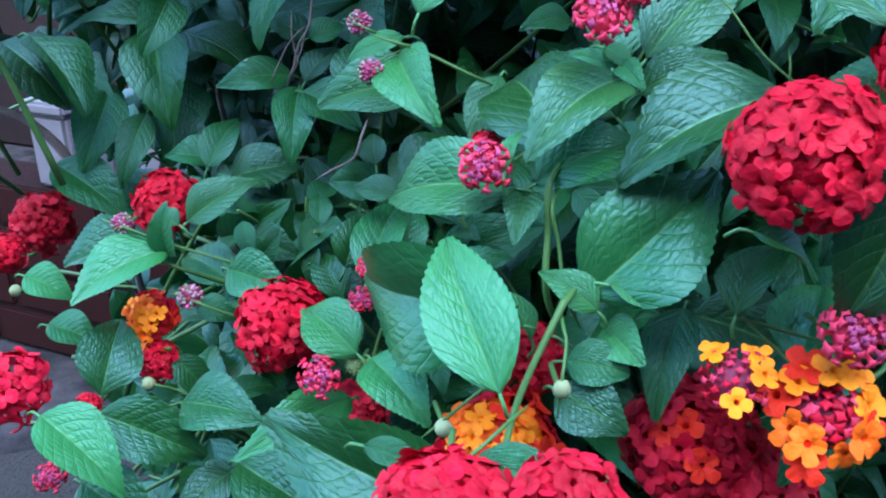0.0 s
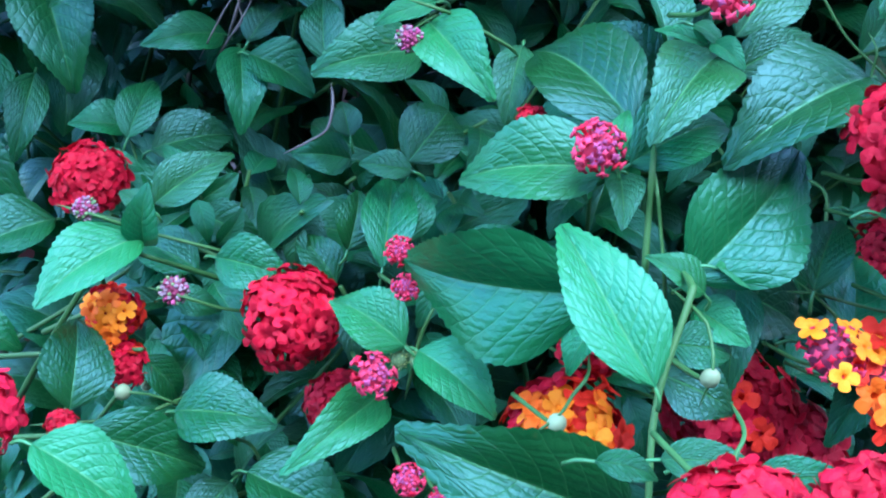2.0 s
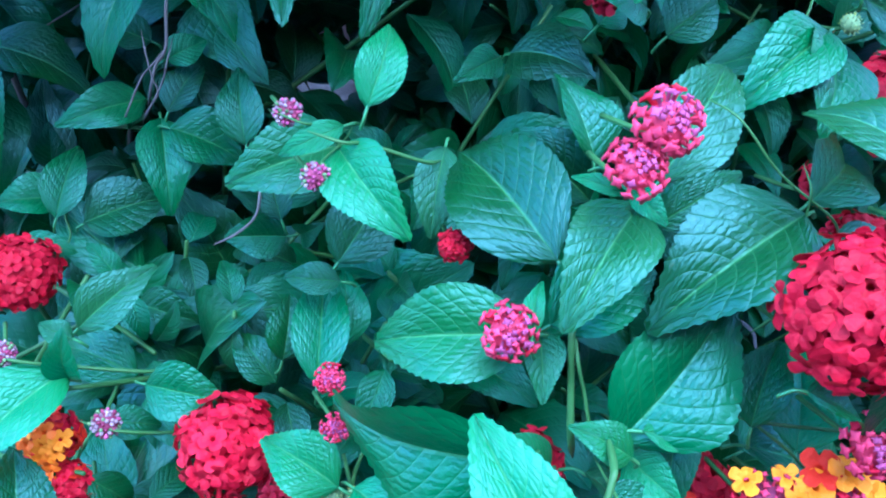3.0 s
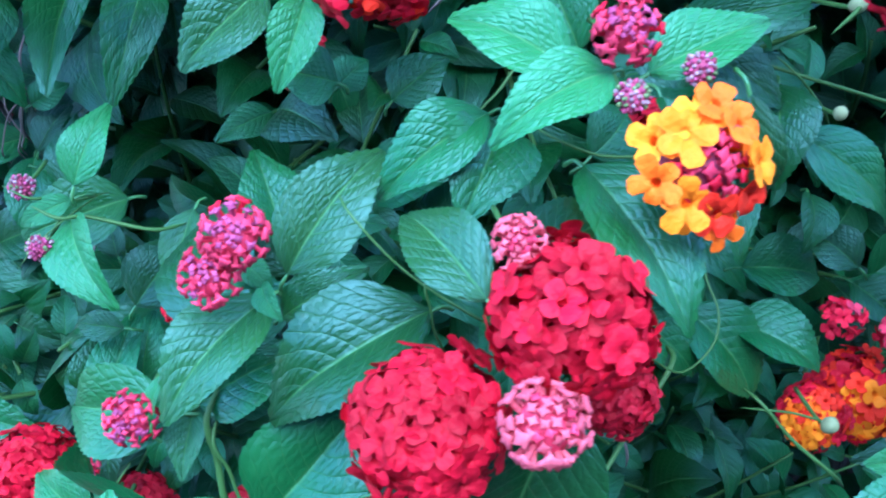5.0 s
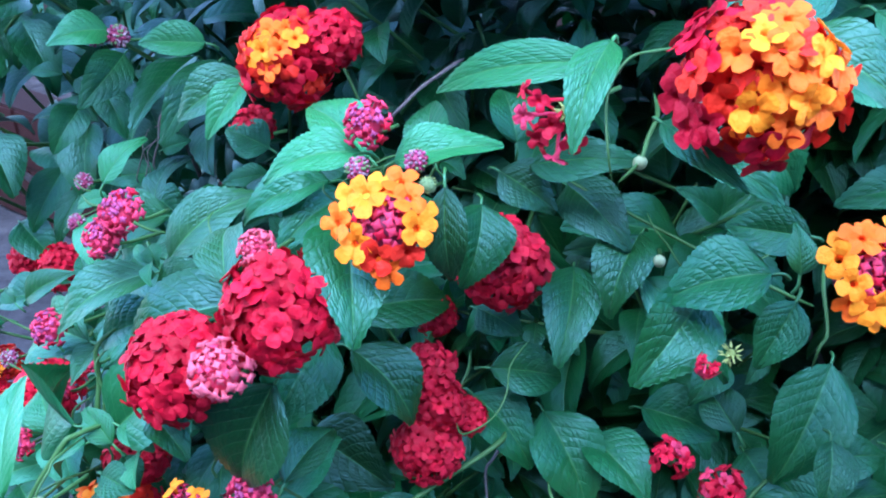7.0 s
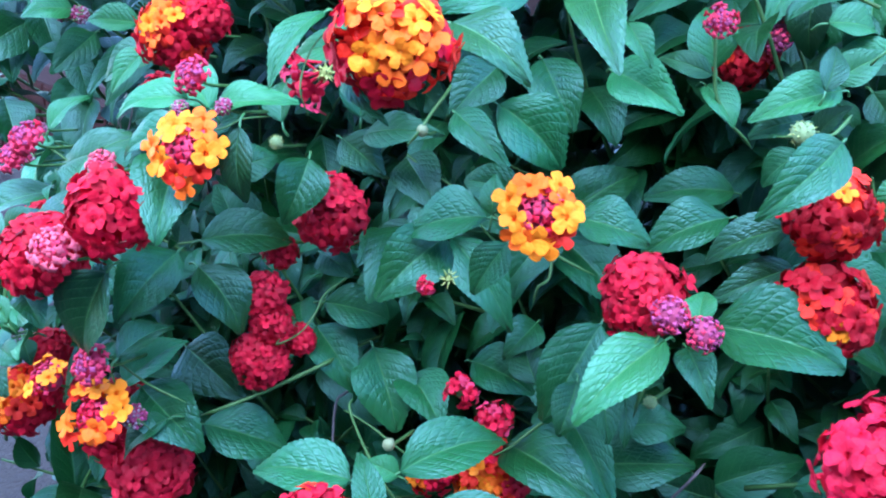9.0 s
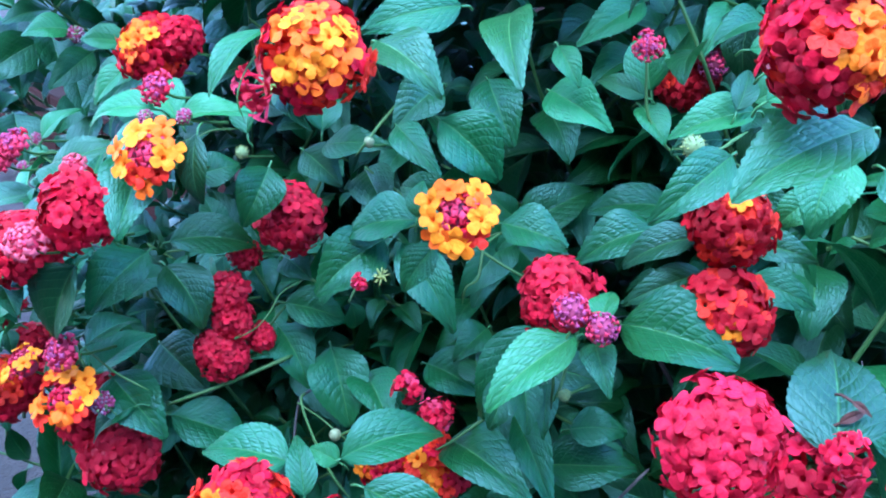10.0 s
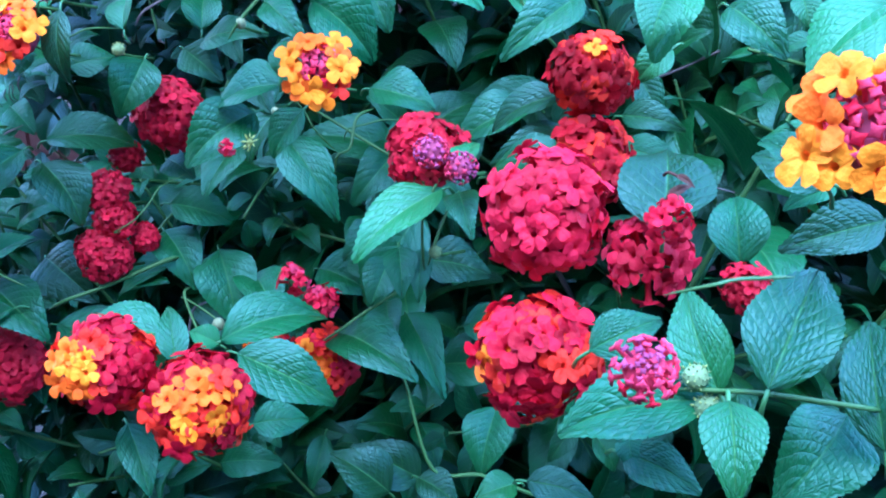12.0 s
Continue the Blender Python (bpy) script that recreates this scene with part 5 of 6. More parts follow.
head(bushes[1], "lilac", (0.1648, 0.2367, 0.7610), (-0.07, -0.76, 0.64), 0.0039)
head(bushes[1], "lilac", (0.1477, 0.2307, 0.7601), (-0.01, -0.76, 0.66), 0.0040)
head(bushes[1], "sunset", (0.0965, 0.2955, 0.7770), (0.29, -0.65, 0.70), 0.0195, (0.07, -0.85, 0.52), 30)
head(bushes[1], "scarlet", (0.1149, 0.2954, 0.7841), (0.26, -0.68, 0.68), 0.0124)
head(bushes[0], "crimson", (0.0701, 0.3085, 0.7449), (0.31, -0.62, 0.72), 0.0091)
head(bushes[1], "spent", (0.2120, 0.2384, 0.7776), (-0.67, -0.69, -0.26), 0.0162)
head(bushes[1], "sunset", (0.2616, 0.1990, 0.7991), (0.28, -0.70, 0.66), 0.0197, (0.35, -0.88, 0.32), 50)
head(bushes[2], "ring", (0.2966, 0.2399, 0.7328), (0.34, -0.80, 0.49), 0.0180)
head(bushes[1], "crimson", (0.1762, 0.2926, 0.6986), (0.41, -0.56, 0.72), 0.0188)
head(bushes[1], "crimson", (0.1523, 0.2676, 0.6618), (0.43, -0.49, 0.76), 0.0116)
head(bushes[1], "crimson", (0.1560, 0.2661, 0.6472), (0.50, -0.55, 0.66), 0.0112)
head(bushes[1], "crimson", (0.1523, 0.2595, 0.6314), (0.42, -0.47, 0.78), 0.0145)
head(bushes[1], "crimson", (0.1650, 0.2768, 0.6356), (0.40, -0.50, 0.77), 0.0078)
head(bushes[1], "crimson", (0.1504, 0.2866, 0.6757), (0.43, -0.52, 0.74), 0.0089)
head(bushes[1], "rosefew", (0.2446, 0.2888, 0.6179), (0.29, -0.52, 0.80), 0.0088)
head(bushes[2], "rosefew", (0.2655, 0.2809, 0.6130), (0.27, -0.52, 0.81), 0.0090)
head(bushes[1], "sunset", (0.2595, 0.2890, 0.5752), (0.26, -0.50, 0.83), 0.0189, (-0.06, -0.96, 0.28), 45)
head(bushes[1], "rosefew", (0.2559, 0.2311, 0.7011), (-0.55, -0.60, -0.50), 0.0042)
head(bushes[1], "calyx", (0.2625, 0.2372, 0.7024), (-0.40, -0.60, 0.40), 0.0038)
head(bushes[2], "crimson", (0.3324, 0.2597, 0.6980), (0.21, -0.62, 0.75), 0.0172)
head(bushes[2], "lilacpink", (0.3482, 0.2301, 0.7069), (0.24, -0.76, 0.60), 0.0069)
head(bushes[2], "lilacpink", (0.3597, 0.2309, 0.7016), (0.21, -0.76, 0.61), 0.0064)
head(bushes[2], "dusky", (0.3926, 0.2919, 0.7274), (0.10, -0.69, 0.72), 0.0183, (0.28, -0.58, 0.77), 11)
head(bushes[2], "dusky", (0.3954, 0.2798, 0.6945), (0.09, -0.65, 0.76), 0.0200, (0.14, -0.98, -0.14), 14)
head(bushes[2], "rose", (0.4158, 0.1533, 0.7136), (0.20, -0.67, 0.71), 0.0178)
head(bushes[2], "rosefew", (0.4391, 0.1812, 0.6932), (0.12, -0.67, 0.73), 0.0138)
head(bushes[2], "rosefew", (0.4467, 0.1692, 0.7092), (0.10, -0.69, 0.71), 0.0070)
head(bushes[2], "sunset", (0.4194, 0.1351, 0.6790), (0.18, -0.60, 0.78), 0.0180, (-0.58, -0.76, 0.30), 18)
head(bushes[2], "pinkbud", (0.4546, 0.0962, 0.7000), (0.13, -0.77, 0.63), 0.0074)
head(bushes[2], "greenbud", (0.4630, 0.1123, 0.6922), (0.07, -0.62, 0.78), 0.0035)
head(bushes[2], "greenbud", (0.4663, 0.1112, 0.6853), (0.06, -0.60, 0.79), 0.0036)
head(bushes[2], "ring", (0.4936, 0.1295, 0.7462), (-0.10, -0.89, 0.45), 0.0190)
head(bushes[1], "sunset", (0.2466, 0.1574, 0.6350), (0.45, -0.45, 0.77), 0.0195, (-0.05, -0.95, 0.34), 32)
head(bushes[2], "sunset", (0.2833, 0.1612, 0.6233), (0.40, -0.47, 0.79), 0.0204, (0.56, -0.72, 0.36), 36)
head(bushes[1], "crimson", (0.1010, 0.2320, 0.5730), (0.44, -0.39, 0.81), 0.0225)
head(bushes[1], "lilac", (0.1118, 0.2144, 0.6156), (0.58, -0.51, 0.63), 0.0059)
head(bushes[0], "lilac", (-0.0227, 0.3417, 0.7737), (0.53, -0.73, 0.43), 0.0049)
head(bushes[0], "lilac", (-0.0129, 0.3441, 0.7732), (0.52, -0.74, 0.44), 0.0054)
head(bushes[2], "lilacpink", (0.3586, 0.4333, 0.7774), (0.16, -0.91, 0.38), 0.0062)
head(bushes[2], "lilacpink", (0.3547, 0.4285, 0.7676), (0.16, -0.90, 0.39), 0.0081)
head(bushes[2], "dusky", (0.3384, 0.4402, 0.7554), (0.15, -0.74, 0.65), 0.0173)
head(bushes[2], "pinkbud", (0.3373, 0.3579, 0.7857), (0.22, -0.90, 0.38), 0.0076)
head(bushes[2], "sunset", (0.4271, 0.1837, 0.8151), (0.05, -0.78, 0.63), 0.0188, (0.65, -0.76, 0.05), 30)
head(bushes[0], "crimson", (0.0293, 0.2443, 0.6178), (0.52, -0.39, 0.76), 0.0119)
head(bushes[2], "crimson", (0.4671, 0.1955, 0.6814), (0.04, -0.67, 0.74), 0.0081)
head(bushes[2], "greenbud", (0.3803, 0.2629, 0.7652), (0.14, -0.72, 0.68), 0.0047)
head(bushes[2], "sunset", (0.4780, 0.5637, 0.5992), (0.01, -0.71, 0.70), 0.0080, (0.01, -0.96, 0.28), 60)
head(bushes[2], "pinkbud", (0.4053, 0.5425, 0.6285), (0.09, -0.87, 0.49), 0.0077)
head(bushes[1], "whitebud", (0.2252, 0.2513, 0.6073), (0.33, -0.48, 0.82), 0.0030)
head(bushes[1], "greenbud", (0.1488, 0.2933, 0.7293), (0.46, -0.56, 0.69), 0.0037)
head(bushes[1], "whitebud", (0.2361, 0.2988, 0.7015), (-0.19, -0.55, 0.81), 0.0024)
head(bushes[2], "greenbud", (0.3404, 0.2491, 0.6594), (0.27, -0.62, 0.73), 0.0030)
head(bushes[1], "whitebud", (0.2286, 0.2868, 0.7447), (0.35, -0.63, 0.69), 0.0026)
head(bushes[1], "sunset", (0.2352, 0.2768, 0.5805), (-0.15, -0.40, 0.91), 0.0137, (-0.55, -0.71, 0.44), 50)

# stems
stem(bushes[0], "green", 0.0011, (0.0117, 0.1735, 0.5934), (0.0131, 0.1710, 0.6084), (0.0189, 0.1867, 0.6346), (0.0314, 0.2005, 0.6564), (0.0347, 0.2058, 0.6586), (0.0402, 0.2213, 0.6553))
stem(bushes[0], "green", 0.0005, (0.0302, 0.1850, 0.6352), (0.0308, 0.1840, 0.6470), (0.0326, 0.1911, 0.6533), (0.0325, 0.1963, 0.6553), (0.0337, 0.2140, 0.6536))
stem(bushes[0], "green", 0.0006, (-0.0059, 0.2053, 0.6149), (0.0014, 0.2034, 0.6229), (0.0073, 0.2086, 0.6249), (0.0137, 0.2138, 0.6271), (0.0211, 0.2283, 0.6240))
stem(bushes[0], "green", 0.0005, (-0.0042, 0.1383, 0.6491), (0.0030, 0.1370, 0.6567), (0.0082, 0.1418, 0.6577), (0.0130, 0.1467, 0.6590), (0.0201, 0.1616, 0.6548))
stem(bushes[0], "green", 0.0007, (-0.1453, 0.3061, 0.5630), (-0.1321, 0.2998, 0.5669), (-0.1121, 0.3029, 0.5643), (-0.0984, 0.3076, 0.5653), (-0.0923, 0.3187, 0.5608))
stem(bushes[0], "green", 0.0007, (-0.1308, 0.3270, 0.6362), (-0.1186, 0.3189, 0.6354), (-0.1036, 0.3200, 0.6282), (-0.0799, 0.3204, 0.6194), (-0.0738, 0.3293, 0.6123))
stem(bushes[0], "green", 0.0007, (-0.1034, 0.3117, 0.6109), (-0.0922, 0.3044, 0.6105), (-0.0813, 0.3061, 0.6045), (-0.0712, 0.3086, 0.6003), (-0.0648, 0.3194, 0.5922))
stem(bushes[0], "green", 0.0007, (-0.0210, 0.3047, 0.7107), (-0.0119, 0.2983, 0.7089), (-0.0045, 0.3013, 0.7058), (0.0131, 0.3017, 0.6969), (0.0216, 0.3117, 0.6906))
stem(bushes[0], "green", 0.0005, (-0.0304, 0.3127, 0.7149), (-0.0221, 0.3076, 0.7121), (-0.0172, 0.3106, 0.7092), (-0.0116, 0.3132, 0.7051), (-0.0047, 0.3265, 0.6979))
stem(bushes[0], "green", 0.0007, (-0.0913, 0.2830, 0.5714), (-0.0811, 0.2771, 0.5712), (-0.0736, 0.2790, 0.5659), (-0.0703, 0.2802, 0.5585), (-0.0684, 0.2897, 0.5441))
stem(bushes[0], "green", 0.0006, (-0.1215, 0.3040, 0.5770), (-0.1104, 0.2992, 0.5772), (-0.1039, 0.3018, 0.5733), (-0.0972, 0.3038, 0.5680), (-0.0925, 0.3142, 0.5569))
stem(bushes[0], "green", 0.0011, (0.0367, 0.2401, 0.6857), (0.0320, 0.2306, 0.6810), (0.0318, 0.2278, 0.6685), (0.0312, 0.2233, 0.6530), (0.0353, 0.2279, 0.6384))
stem(bushes[0], "green", 0.0006, (0.0354, 0.2363, 0.6803), (0.0327, 0.2272, 0.6759), (0.0346, 0.2253, 0.6660), (0.0364, 0.2216, 0.6532), (0.0421, 0.2262, 0.6384))
stem(bushes[1], "green", 0.0006, (0.0860, 0.2300, 0.6391), (0.0898, 0.2222, 0.6423), (0.1057, 0.2192, 0.6382), (0.1244, 0.2154, 0.6344), (0.1398, 0.2195, 0.6269))
stem(bushes[1], "green", 0.0006, (0.0892, 0.2301, 0.6421), (0.0904, 0.2213, 0.6411), (0.1000, 0.2174, 0.6322), (0.1088, 0.2129, 0.6218), (0.1207, 0.2157, 0.6089))
stem(bushes[0], "green", 0.0007, (-0.0120, 0.2699, 0.6258), (-0.0174, 0.2622, 0.6227), (-0.0210, 0.2619, 0.6124), (-0.0230, 0.2610, 0.6019), (-0.0228, 0.2676, 0.5858))
stem(bushes[0], "green", 0.0006, (-0.1156, 0.4211, 0.6000), (-0.1111, 0.4204, 0.6092), (-0.1084, 0.4265, 0.6126), (-0.1096, 0.4339, 0.6159), (-0.1118, 0.4517, 0.6154))
stem(bushes[1], "green", 0.0004, (0.0770, 0.2580, 0.7300), (0.0808, 0.2463, 0.7285), (0.0911, 0.2393, 0.7150), (0.1056, 0.2328, 0.7027), (0.1146, 0.2375, 0.6907))
stem(bushes[1], "green", 0.0004, (0.0976, 0.2395, 0.7169), (0.0959, 0.2322, 0.7134), (0.0964, 0.2322, 0.7070), (0.0965, 0.2312, 0.6995), (0.0991, 0.2372, 0.6831))
stem(bushes[1], "green", 0.0005, (0.1149, 0.2819, 0.7265), (0.1190, 0.2802, 0.7338), (0.1259, 0.2864, 0.7361), (0.1323, 0.2934, 0.7392), (0.1418, 0.3086, 0.7375))
stem(bushes[1], "green", 0.0004, (0.1274, 0.2475, 0.7470), (0.1318, 0.2392, 0.7469), (0.1417, 0.2384, 0.7410), (0.1525, 0.2396, 0.7377), (0.1661, 0.2483, 0.7298))
stem(bushes[0], "green", 0.0003, (-0.0293, 0.2956, 0.6944), (-0.0214, 0.2957, 0.7015), (-0.0174, 0.3013, 0.7026), (-0.0097, 0.3074, 0.7048), (-0.0043, 0.3214, 0.7015))
stem(bushes[1], "green", 0.0008, (0.1942, 0.3409, 0.7157), (0.2015, 0.3311, 0.7161), (0.2308, 0.3276, 0.7026), (0.2685, 0.3224, 0.6863), (0.2846, 0.3226, 0.6786), (0.2954, 0.3314, 0.6698))
stem(bushes[1], "green", 0.0005, (0.2283, 0.3320, 0.7066), (0.2319, 0.3234, 0.7036), (0.2378, 0.3231, 0.6961), (0.2432, 0.3224, 0.6881), (0.2512, 0.3301, 0.6749))
stem(bushes[1], "green", 0.0005, (0.2619, 0.3173, 0.6845), (0.2656, 0.3162, 0.6915), (0.2728, 0.3230, 0.6934), (0.2800, 0.3293, 0.6947), (0.2909, 0.3437, 0.6909))
stem(bushes[1], "green", 0.0008, (0.1994, 0.2652, 0.6177), (0.2030, 0.2559, 0.6173), (0.2131, 0.2504, 0.6026), (0.2264, 0.2453, 0.5880), (0.2346, 0.2492, 0.5734))
stem(bushes[1], "green", 0.0005, (0.1968, 0.2603, 0.6133), (0.2039, 0.2550, 0.6161), (0.2142, 0.2564, 0.6105), (0.2247, 0.2568, 0.6037), (0.2348, 0.2636, 0.5907))
stem(bushes[1], "green", 0.0004, (0.2299, 0.1978, 0.7718), (0.2287, 0.1956, 0.7827), (0.2272, 0.2058, 0.7928), (0.2308, 0.2153, 0.7994), (0.2374, 0.2221, 0.8001), (0.2444, 0.2384, 0.7970))
stem(bushes[2], "green", 0.0007, (0.2888, 0.2601, 0.6853), (0.2904, 0.2608, 0.6935), (0.2930, 0.2674, 0.6956), (0.2913, 0.2779, 0.7063), (0.2922, 0.2931, 0.7080))
stem(bushes[1], "green", 0.0009, (0.2215, 0.2856, 0.7374), (0.2286, 0.2852, 0.7457), (0.2307, 0.2937, 0.7520), (0.2329, 0.3019, 0.7573), (0.2301, 0.3183, 0.7601))
stem(bushes[1], "green", 0.0008, (0.1318, 0.2831, 0.6159), (0.1433, 0.2839, 0.6232), (0.1511, 0.2943, 0.6271), (0.1566, 0.3060, 0.6370), (0.1542, 0.3201, 0.6387))
stem(bushes[1], "green", 0.0011, (0.1282, 0.2408, 0.6044), (0.1413, 0.2413, 0.6115), (0.1559, 0.2554, 0.6162), (0.1767, 0.2744, 0.6251), (0.1776, 0.2871, 0.6233))
stem(bushes[2], "green", 0.0009, (0.3297, 0.3844, 0.7895), (0.3332, 0.3730, 0.7813), (0.3361, 0.3681, 0.7552), (0.3417, 0.3699, 0.7414), (0.3498, 0.3744, 0.7314), (0.3533, 0.3873, 0.7225))
stem(bushes[2], "green", 0.0007, (0.3422, 0.2588, 0.6931), (0.3416, 0.2482, 0.6883), (0.3372, 0.2455, 0.6759), (0.3368, 0.2447, 0.6633), (0.3337, 0.2526, 0.6490))
stem(bushes[2], "green", 0.0007, (0.3722, 0.2630, 0.7632), (0.3808, 0.2608, 0.7647), (0.3884, 0.2689, 0.7636), (0.3919, 0.2762, 0.7655), (0.3943, 0.2945, 0.7652))
stem(bushes[2], "green", 0.0007, (0.4580, 0.1138, 0.6874), (0.4666, 0.1109, 0.6901), (0.4774, 0.1190, 0.6873), (0.4967, 0.1299, 0.6822), (0.5044, 0.1435, 0.6753))
stem(bushes[2], "green", 0.0002, (0.4723, -0.0022, 0.7580), (0.4763, -0.0022, 0.7595), (0.4779, 0.0027, 0.7584), (0.4798, 0.0075, 0.7570), (0.4823, 0.0258, 0.7507))
stem(bushes[1], "green", 0.0009, (0.2585, 0.2856, 0.5865), (0.2690, 0.2847, 0.5949), (0.2790, 0.2965, 0.6023), (0.2906, 0.3091, 0.6099), (0.2921, 0.3236, 0.6097))
stem(bushes[2], "green", 0.0011, (0.3026, 0.2906, 0.5774), (0.3100, 0.2816, 0.5728), (0.3244, 0.2772, 0.5342), (0.3452, 0.2887, 0.5288), (0.3658, 0.2979, 0.5182), (0.3702, 0.3095, 0.5091))
stem(bushes[2], "green", 0.0008, (0.3317, 0.2596, 0.6471), (0.3353, 0.2588, 0.6568), (0.3352, 0.2655, 0.6622), (0.3360, 0.2735, 0.6701), (0.3328, 0.2892, 0.6736))
stem(bushes[2], "green", 0.0012, (0.3781, 0.4415, 0.7322), (0.3750, 0.4348, 0.7427), (0.3621, 0.4436, 0.7673), (0.3545, 0.4552, 0.7922), (0.3505, 0.4690, 0.7989))
stem(bushes[0], "wood", 0.0032, (-0.2709, 0.5091, 0.6408), (-0.2571, 0.5006, 0.6395), (-0.2336, 0.5010, 0.6308), (-0.2178, 0.4995, 0.6176), (-0.2067, 0.4968, 0.6013), (-0.2056, 0.5041, 0.5910))
stem(bushes[0], "wood", 0.0006, (-0.0513, 0.3619, 0.6388), (-0.0424, 0.3579, 0.6449), (-0.0343, 0.3636, 0.6479), (-0.0309, 0.3712, 0.6555), (-0.0289, 0.3874, 0.6591))
stem(bushes[1], "wood", 0.0009, (0.1119, 0.3502, 0.7338), (0.1197, 0.3485, 0.7416), (0.1265, 0.3586, 0.7479), (0.1359, 0.3689, 0.7536), (0.1393, 0.3849, 0.7543))
stem(bushes[1], "wood", 0.0008, (0.1677, 0.2957, 0.5442), (0.1669, 0.2947, 0.5591), (0.1614, 0.3095, 0.5786), (0.1633, 0.3168, 0.5822), (0.1642, 0.3324, 0.5794))
stem(bushes[2], "wood", 0.0011, (0.3489, 0.3850, 0.5434), (0.3452, 0.3742, 0.5412), (0.3373, 0.3701, 0.5298), (0.3316, 0.3685, 0.5213), (0.3244, 0.3750, 0.5075))
stem(bushes[0], "wood", 0.0007, (-0.0518, 0.4345, 0.7156), (-0.0541, 0.4226, 0.7084), (-0.0566, 0.4193, 0.6938), (-0.0615, 0.4214, 0.6865), (-0.0647, 0.4216, 0.6773), (-0.0673, 0.4314, 0.6653))
stem(bushes[0], "wood", 0.0004, (-0.0645, 0.4248, 0.7005), (-0.0640, 0.4142, 0.6934), (-0.0632, 0.4134, 0.6846), (-0.0620, 0.4140, 0.6784), (-0.0660, 0.4163, 0.6720), (-0.0708, 0.4287, 0.6610))
stem(bushes[0], "wood", 0.0004, (-0.0552, 0.4186, 0.6959), (-0.0617, 0.4123, 0.6916), (-0.0669, 0.4151, 0.6854), (-0.0722, 0.4160, 0.6761), (-0.0755, 0.4178, 0.6693), (-0.0794, 0.4297, 0.6576))
stem(bushes[0], "wood", 0.0004, (-0.0534, 0.4166, 0.6988), (-0.0570, 0.4088, 0.6924), (-0.0593, 0.4101, 0.6854), (-0.0631, 0.4118, 0.6781), (-0.0667, 0.4139, 0.6717), (-0.0708, 0.4262, 0.6604))
stem(bushes[0], "wood", 0.0005, (-0.1239, 0.5055, 0.6667), (-0.1148, 0.4999, 0.6732), (-0.1056, 0.5043, 0.6773), (-0.0977, 0.5082, 0.6801), (-0.0899, 0.5221, 0.6803))
stem(bushes[2], "wood", 0.0008, (0.3871, 0.4340, 0.7011), (0.3958, 0.4308, 0.7054), (0.4087, 0.4429, 0.7103), (0.4216, 0.4553, 0.7161), (0.4268, 0.4716, 0.7176))
stem(bushes[2], "wood", 0.0002, (0.4400, 0.1931, 0.7103), (0.4467, 0.1920, 0.7127), (0.4507, 0.1982, 0.7124), (0.4548, 0.2037, 0.7101), (0.4592, 0.2208, 0.7042))
stem(bushes[2], "wood", 0.0002, (0.4477, 0.1929, 0.7085), (0.4489, 0.1932, 0.7133), (0.4489, 0.1982, 0.7144), (0.4486, 0.2028, 0.7146), (0.4466, 0.2223, 0.7124))
stem(bushes[1], "green", 0.0004, (0.1890, 0.2850, 0.6700), (0.1846, 0.2705, 0.6670), (0.1852, 0.2598, 0.6614), (0.1812, 0.2524, 0.6546), (0.1707, 0.2494, 0.6481), (0.1640, 0.2620, 0.6440))


# ---- shoots deeper in the shrubs, and an added crown that shades them ----
def fill_shape(k, rows, cols):
    return leaf_surface(1.0, random.Random(k).uniform(0.44, 0.58), 0.34 + 0.03 * k, 0.09, 500 + k, rows, cols, 0.2)


FILL_MESH = []
for k in range(10):
    verts, faces, uvs = fill_shape(k, 40, 4)
    FILL_MESH.append(mesh_of("leaf", verts, faces, LEAF["mature"], uvs))
FILL_REST = [fill_shape(k, 16, 3) for k in range(10)]


def front(x, z):
    """How far back the placed leaves lie near this place, as a depth along y."""
    best = None
    for c, long, _ in LEAF_AT:
        if (c.x - x) ** 2 + (c.z - z) ** 2 < 0.0030 and (best is None or c.y > best):
            best = c.y
    return best


def bare(p):
    """The open corner beside the shrubs, where the paving and the low wall lie bare."""
    if p.z < 0.67 and p.x < -0.15 - 0.45 * (p.y - 0.38):
        return True
    return p.x < -0.13 - 0.2 * (p.z - 0.60) and p.z < 0.62 and p.y < 0.50 + 0.6 * (-0.13 - p.x)


class Mass:
    """Leaves and stems of one shrub that stay joined."""
    def __init__(self):
        self.leaf, self.stem, self.singles = ([], [], []), ([], []), 0


MASS = [Mass() for _ in bushes]


def add_leaf(b, m, near, rng):
    mass = MASS[b]
    if near and mass.singles < 290:
        mass.singles += 1
        part("leaf", rng.choice(FILL_MESH), bushes[b], m)
        return
    verts, faces, uvs = rng.choice(FILL_REST)
    v, fc, uv = mass.leaf
    s = sum(len(a) for a in v)
    a = np.asarray(m)
    v.append(np.asarray(verts) @ a[:3, :3].T + a[:3, 3])
    uv.append(np.asarray(uvs))
    fc.append(np.asarray(faces) + s)


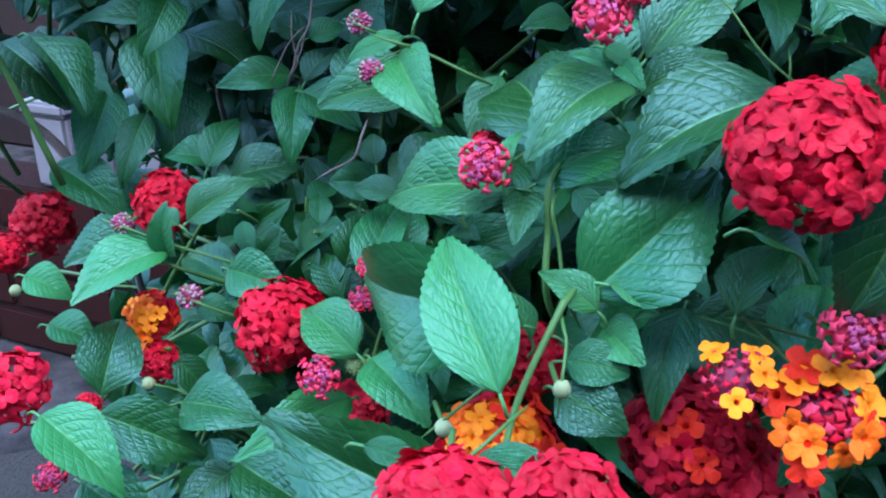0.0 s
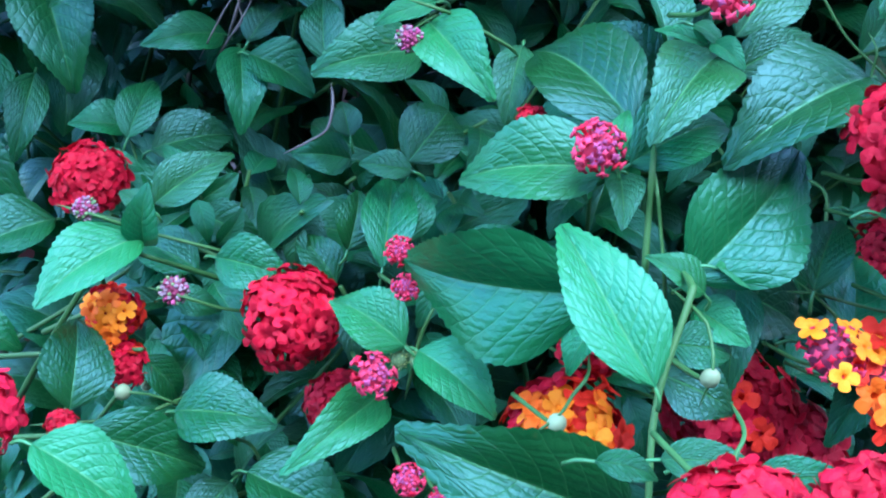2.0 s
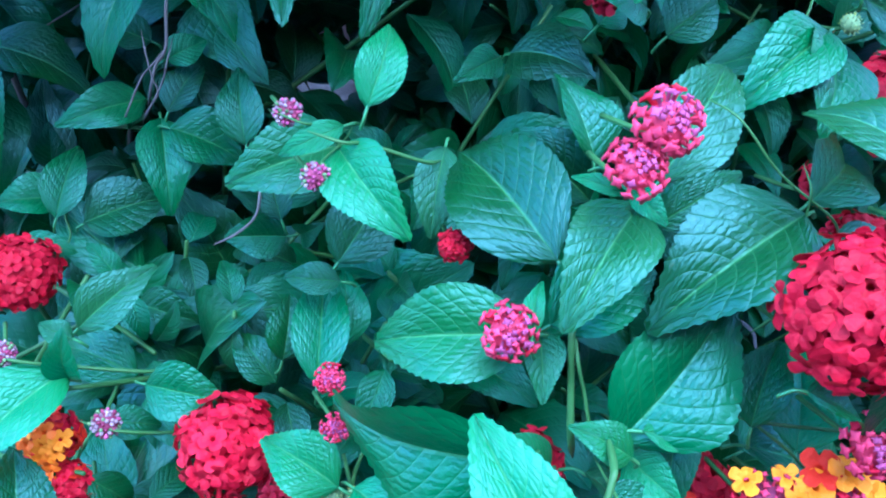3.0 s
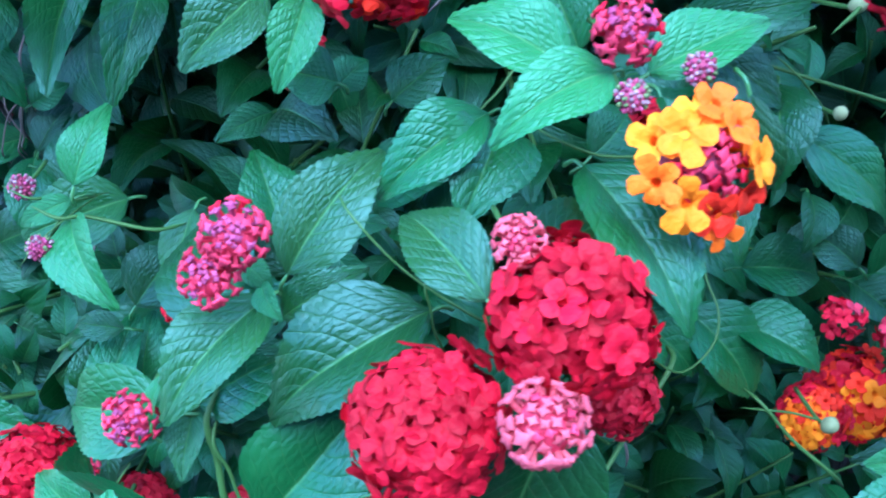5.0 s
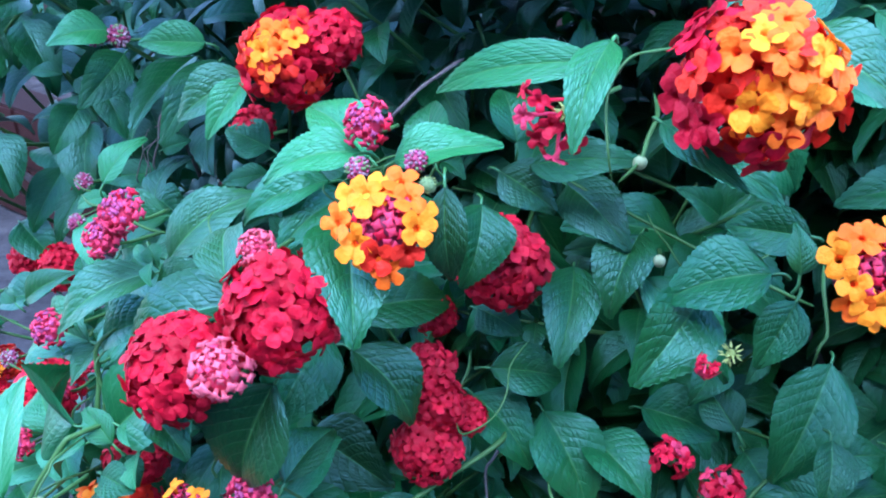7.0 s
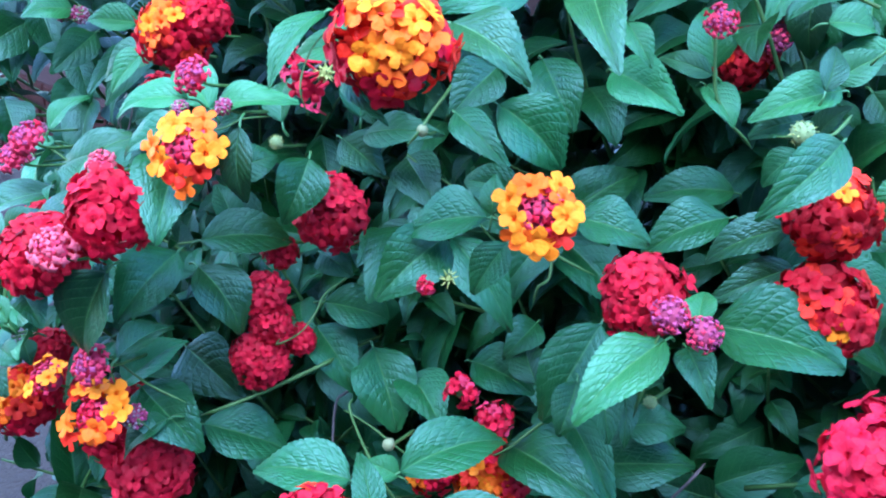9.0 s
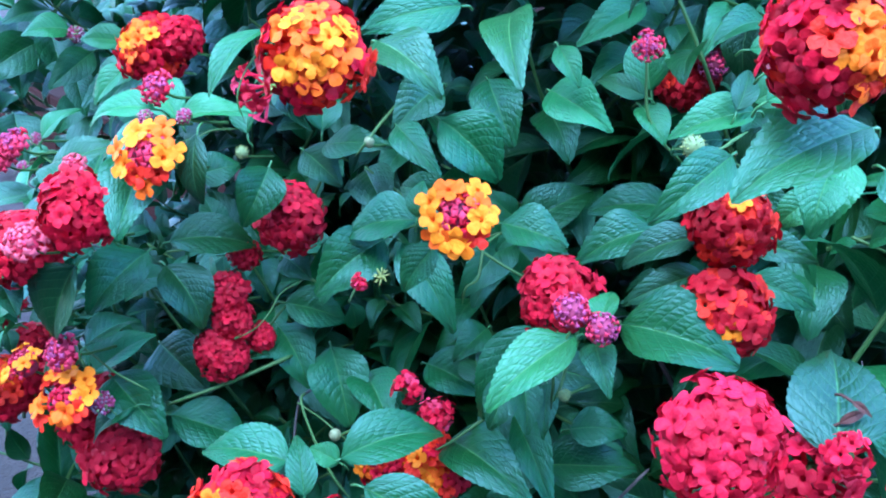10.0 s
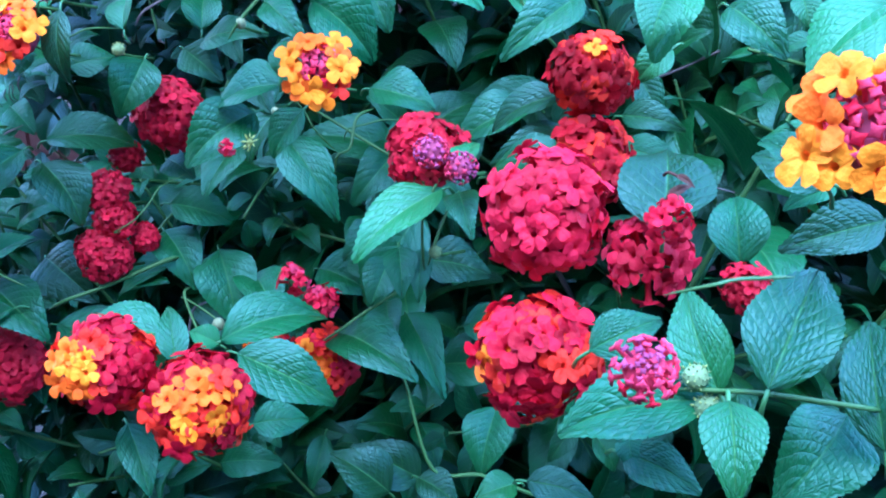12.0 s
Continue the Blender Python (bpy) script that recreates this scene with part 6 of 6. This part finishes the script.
def shoot(tip, way, long, nodes, near, rng):
    """A stem that runs back from its tip, with leaves in crosswise pairs that grow larger inwards."""
    b = 0 if tip.x < 0.075 else 1 if tip.x < 0.265 else 2
    way = way.normalized()
    side = way.cross(Vector((rng.gauss(0, 1), rng.gauss(0, 1), rng.gauss(0, 1)))).normalized()
    sag = Vector((rng.uniform(-0.02, 0.02), 0.03, -0.02))
    line = [tip - way * long * f + sag * f * f for f in (0, 0.35, 0.7, 1.0)]
    verts, faces = tube(line, 0.0009, 0.0017, 5, 3)
    v, fc = MASS[b].stem
    s = sum(len(a) for a in v)
    v.append(np.asarray([tuple(q) for q in verts]))
    fc.extend(tuple(s + i for i in f) for f in faces)
    for k in range(nodes):
        f = (k + 0.15) / nodes
        base = tip - way * long * f + sag * f * f
        size = (0.020 + 0.036 * min(1, f * 1.7)) * rng.uniform(0.8, 1.2)
        axis = side if k % 2 else way.cross(side)
        for sign in (1, -1):
            if rng.random() < 0.12:
                continue
            out = (axis * sign + way * rng.uniform(0.1, 0.7) + Vector((0, 0, -0.35 - 0.3 * f)) + Vector((rng.gauss(0, 0.2), rng.gauss(0, 0.2), 0))).normalized()
            n = way * 0.7 + Vector((0, -0.15, 0.55)) + Vector((rng.gauss(0, 0.32), rng.gauss(0, 0.30), rng.gauss(0, 0.30)))
            end = base + out * size
            if bare(end) or bare(base):
                continue
            add_leaf(b, leaf_pose(base + out * 0.004, end, n) @ Matrix.Scale(size, 4), near, rng)


def fill(count, seed, low=None, close=0.05, deep=0.34):
    """Shoots behind the open face of the shrubs, or in the box low = (x, x, y, y, z, z)."""
    rng = random.Random(seed)
    for k in range(count):
        lay = rng.random()
        if low:
            tip = Vector([rng.uniform(low[i], low[i + 1]) for i in (0, 2, 4)])
        else:
            x, z = rng.uniform(-0.30, 0.75), rng.uniform(0.22, 0.80)
            f = front(x, z)
            y = 0.36 + 0.25 * max(0, z - 0.76) + deep * lay if f is None else f + close + deep * lay ** 0.8
            tip = Vector((x, y, z))
        if bare(tip):
            continue
        way = Vector((rng.gauss(0, 0.5), -0.45 + rng.gauss(0, 0.3), 0.55 + rng.gauss(0, 0.35)))
        shoot(tip, way, rng.uniform(0.10, 0.17), rng.randint(4, 6), lay < 0.35 and not low, rng)


fill(1050, 11)
fill(70, 12, (-0.11, 0.20, 0.27, 0.42, 0.32, 0.53))
# crown added behind and above the view, blocks sky light from the inside
fill(220, 13, (-0.12, 0.62, 0.50, 0.86, 0.80, 1.02))
fill(200, 14, (-0.12, 0.31, 0.27, 0.55, 0.94, 1.08))
fill(45, 16, (-0.11, 0.03, 0.30, 0.44, 0.48, 0.64))
fill(40, 17, (-0.17, -0.07, 0.40, 0.52, 0.46, 0.62))
fill(70, 15, (0.33, 0.62, 0.36, 0.54, 0.70, 0.82))
for b, mass in zip(bushes, MASS):
    v, fc, uv = mass.leaf
    me = mesh_of("foliage", np.concatenate(v).tolist(), np.concatenate(fc).tolist(), LEAF["mature"], np.concatenate(uv))
    tagged(part("foliage", me, b, Matrix.Identity(4)), "dark green inner foliage and crown added for shade", kind="stuff")
    v, fc = mass.stem
    tagged(part("inner_stem", mesh_of("inner_stem", np.concatenate(v).tolist(), fc, GREEN), b, Matrix.Identity(4)), "thin green inner stems", kind="stuff")
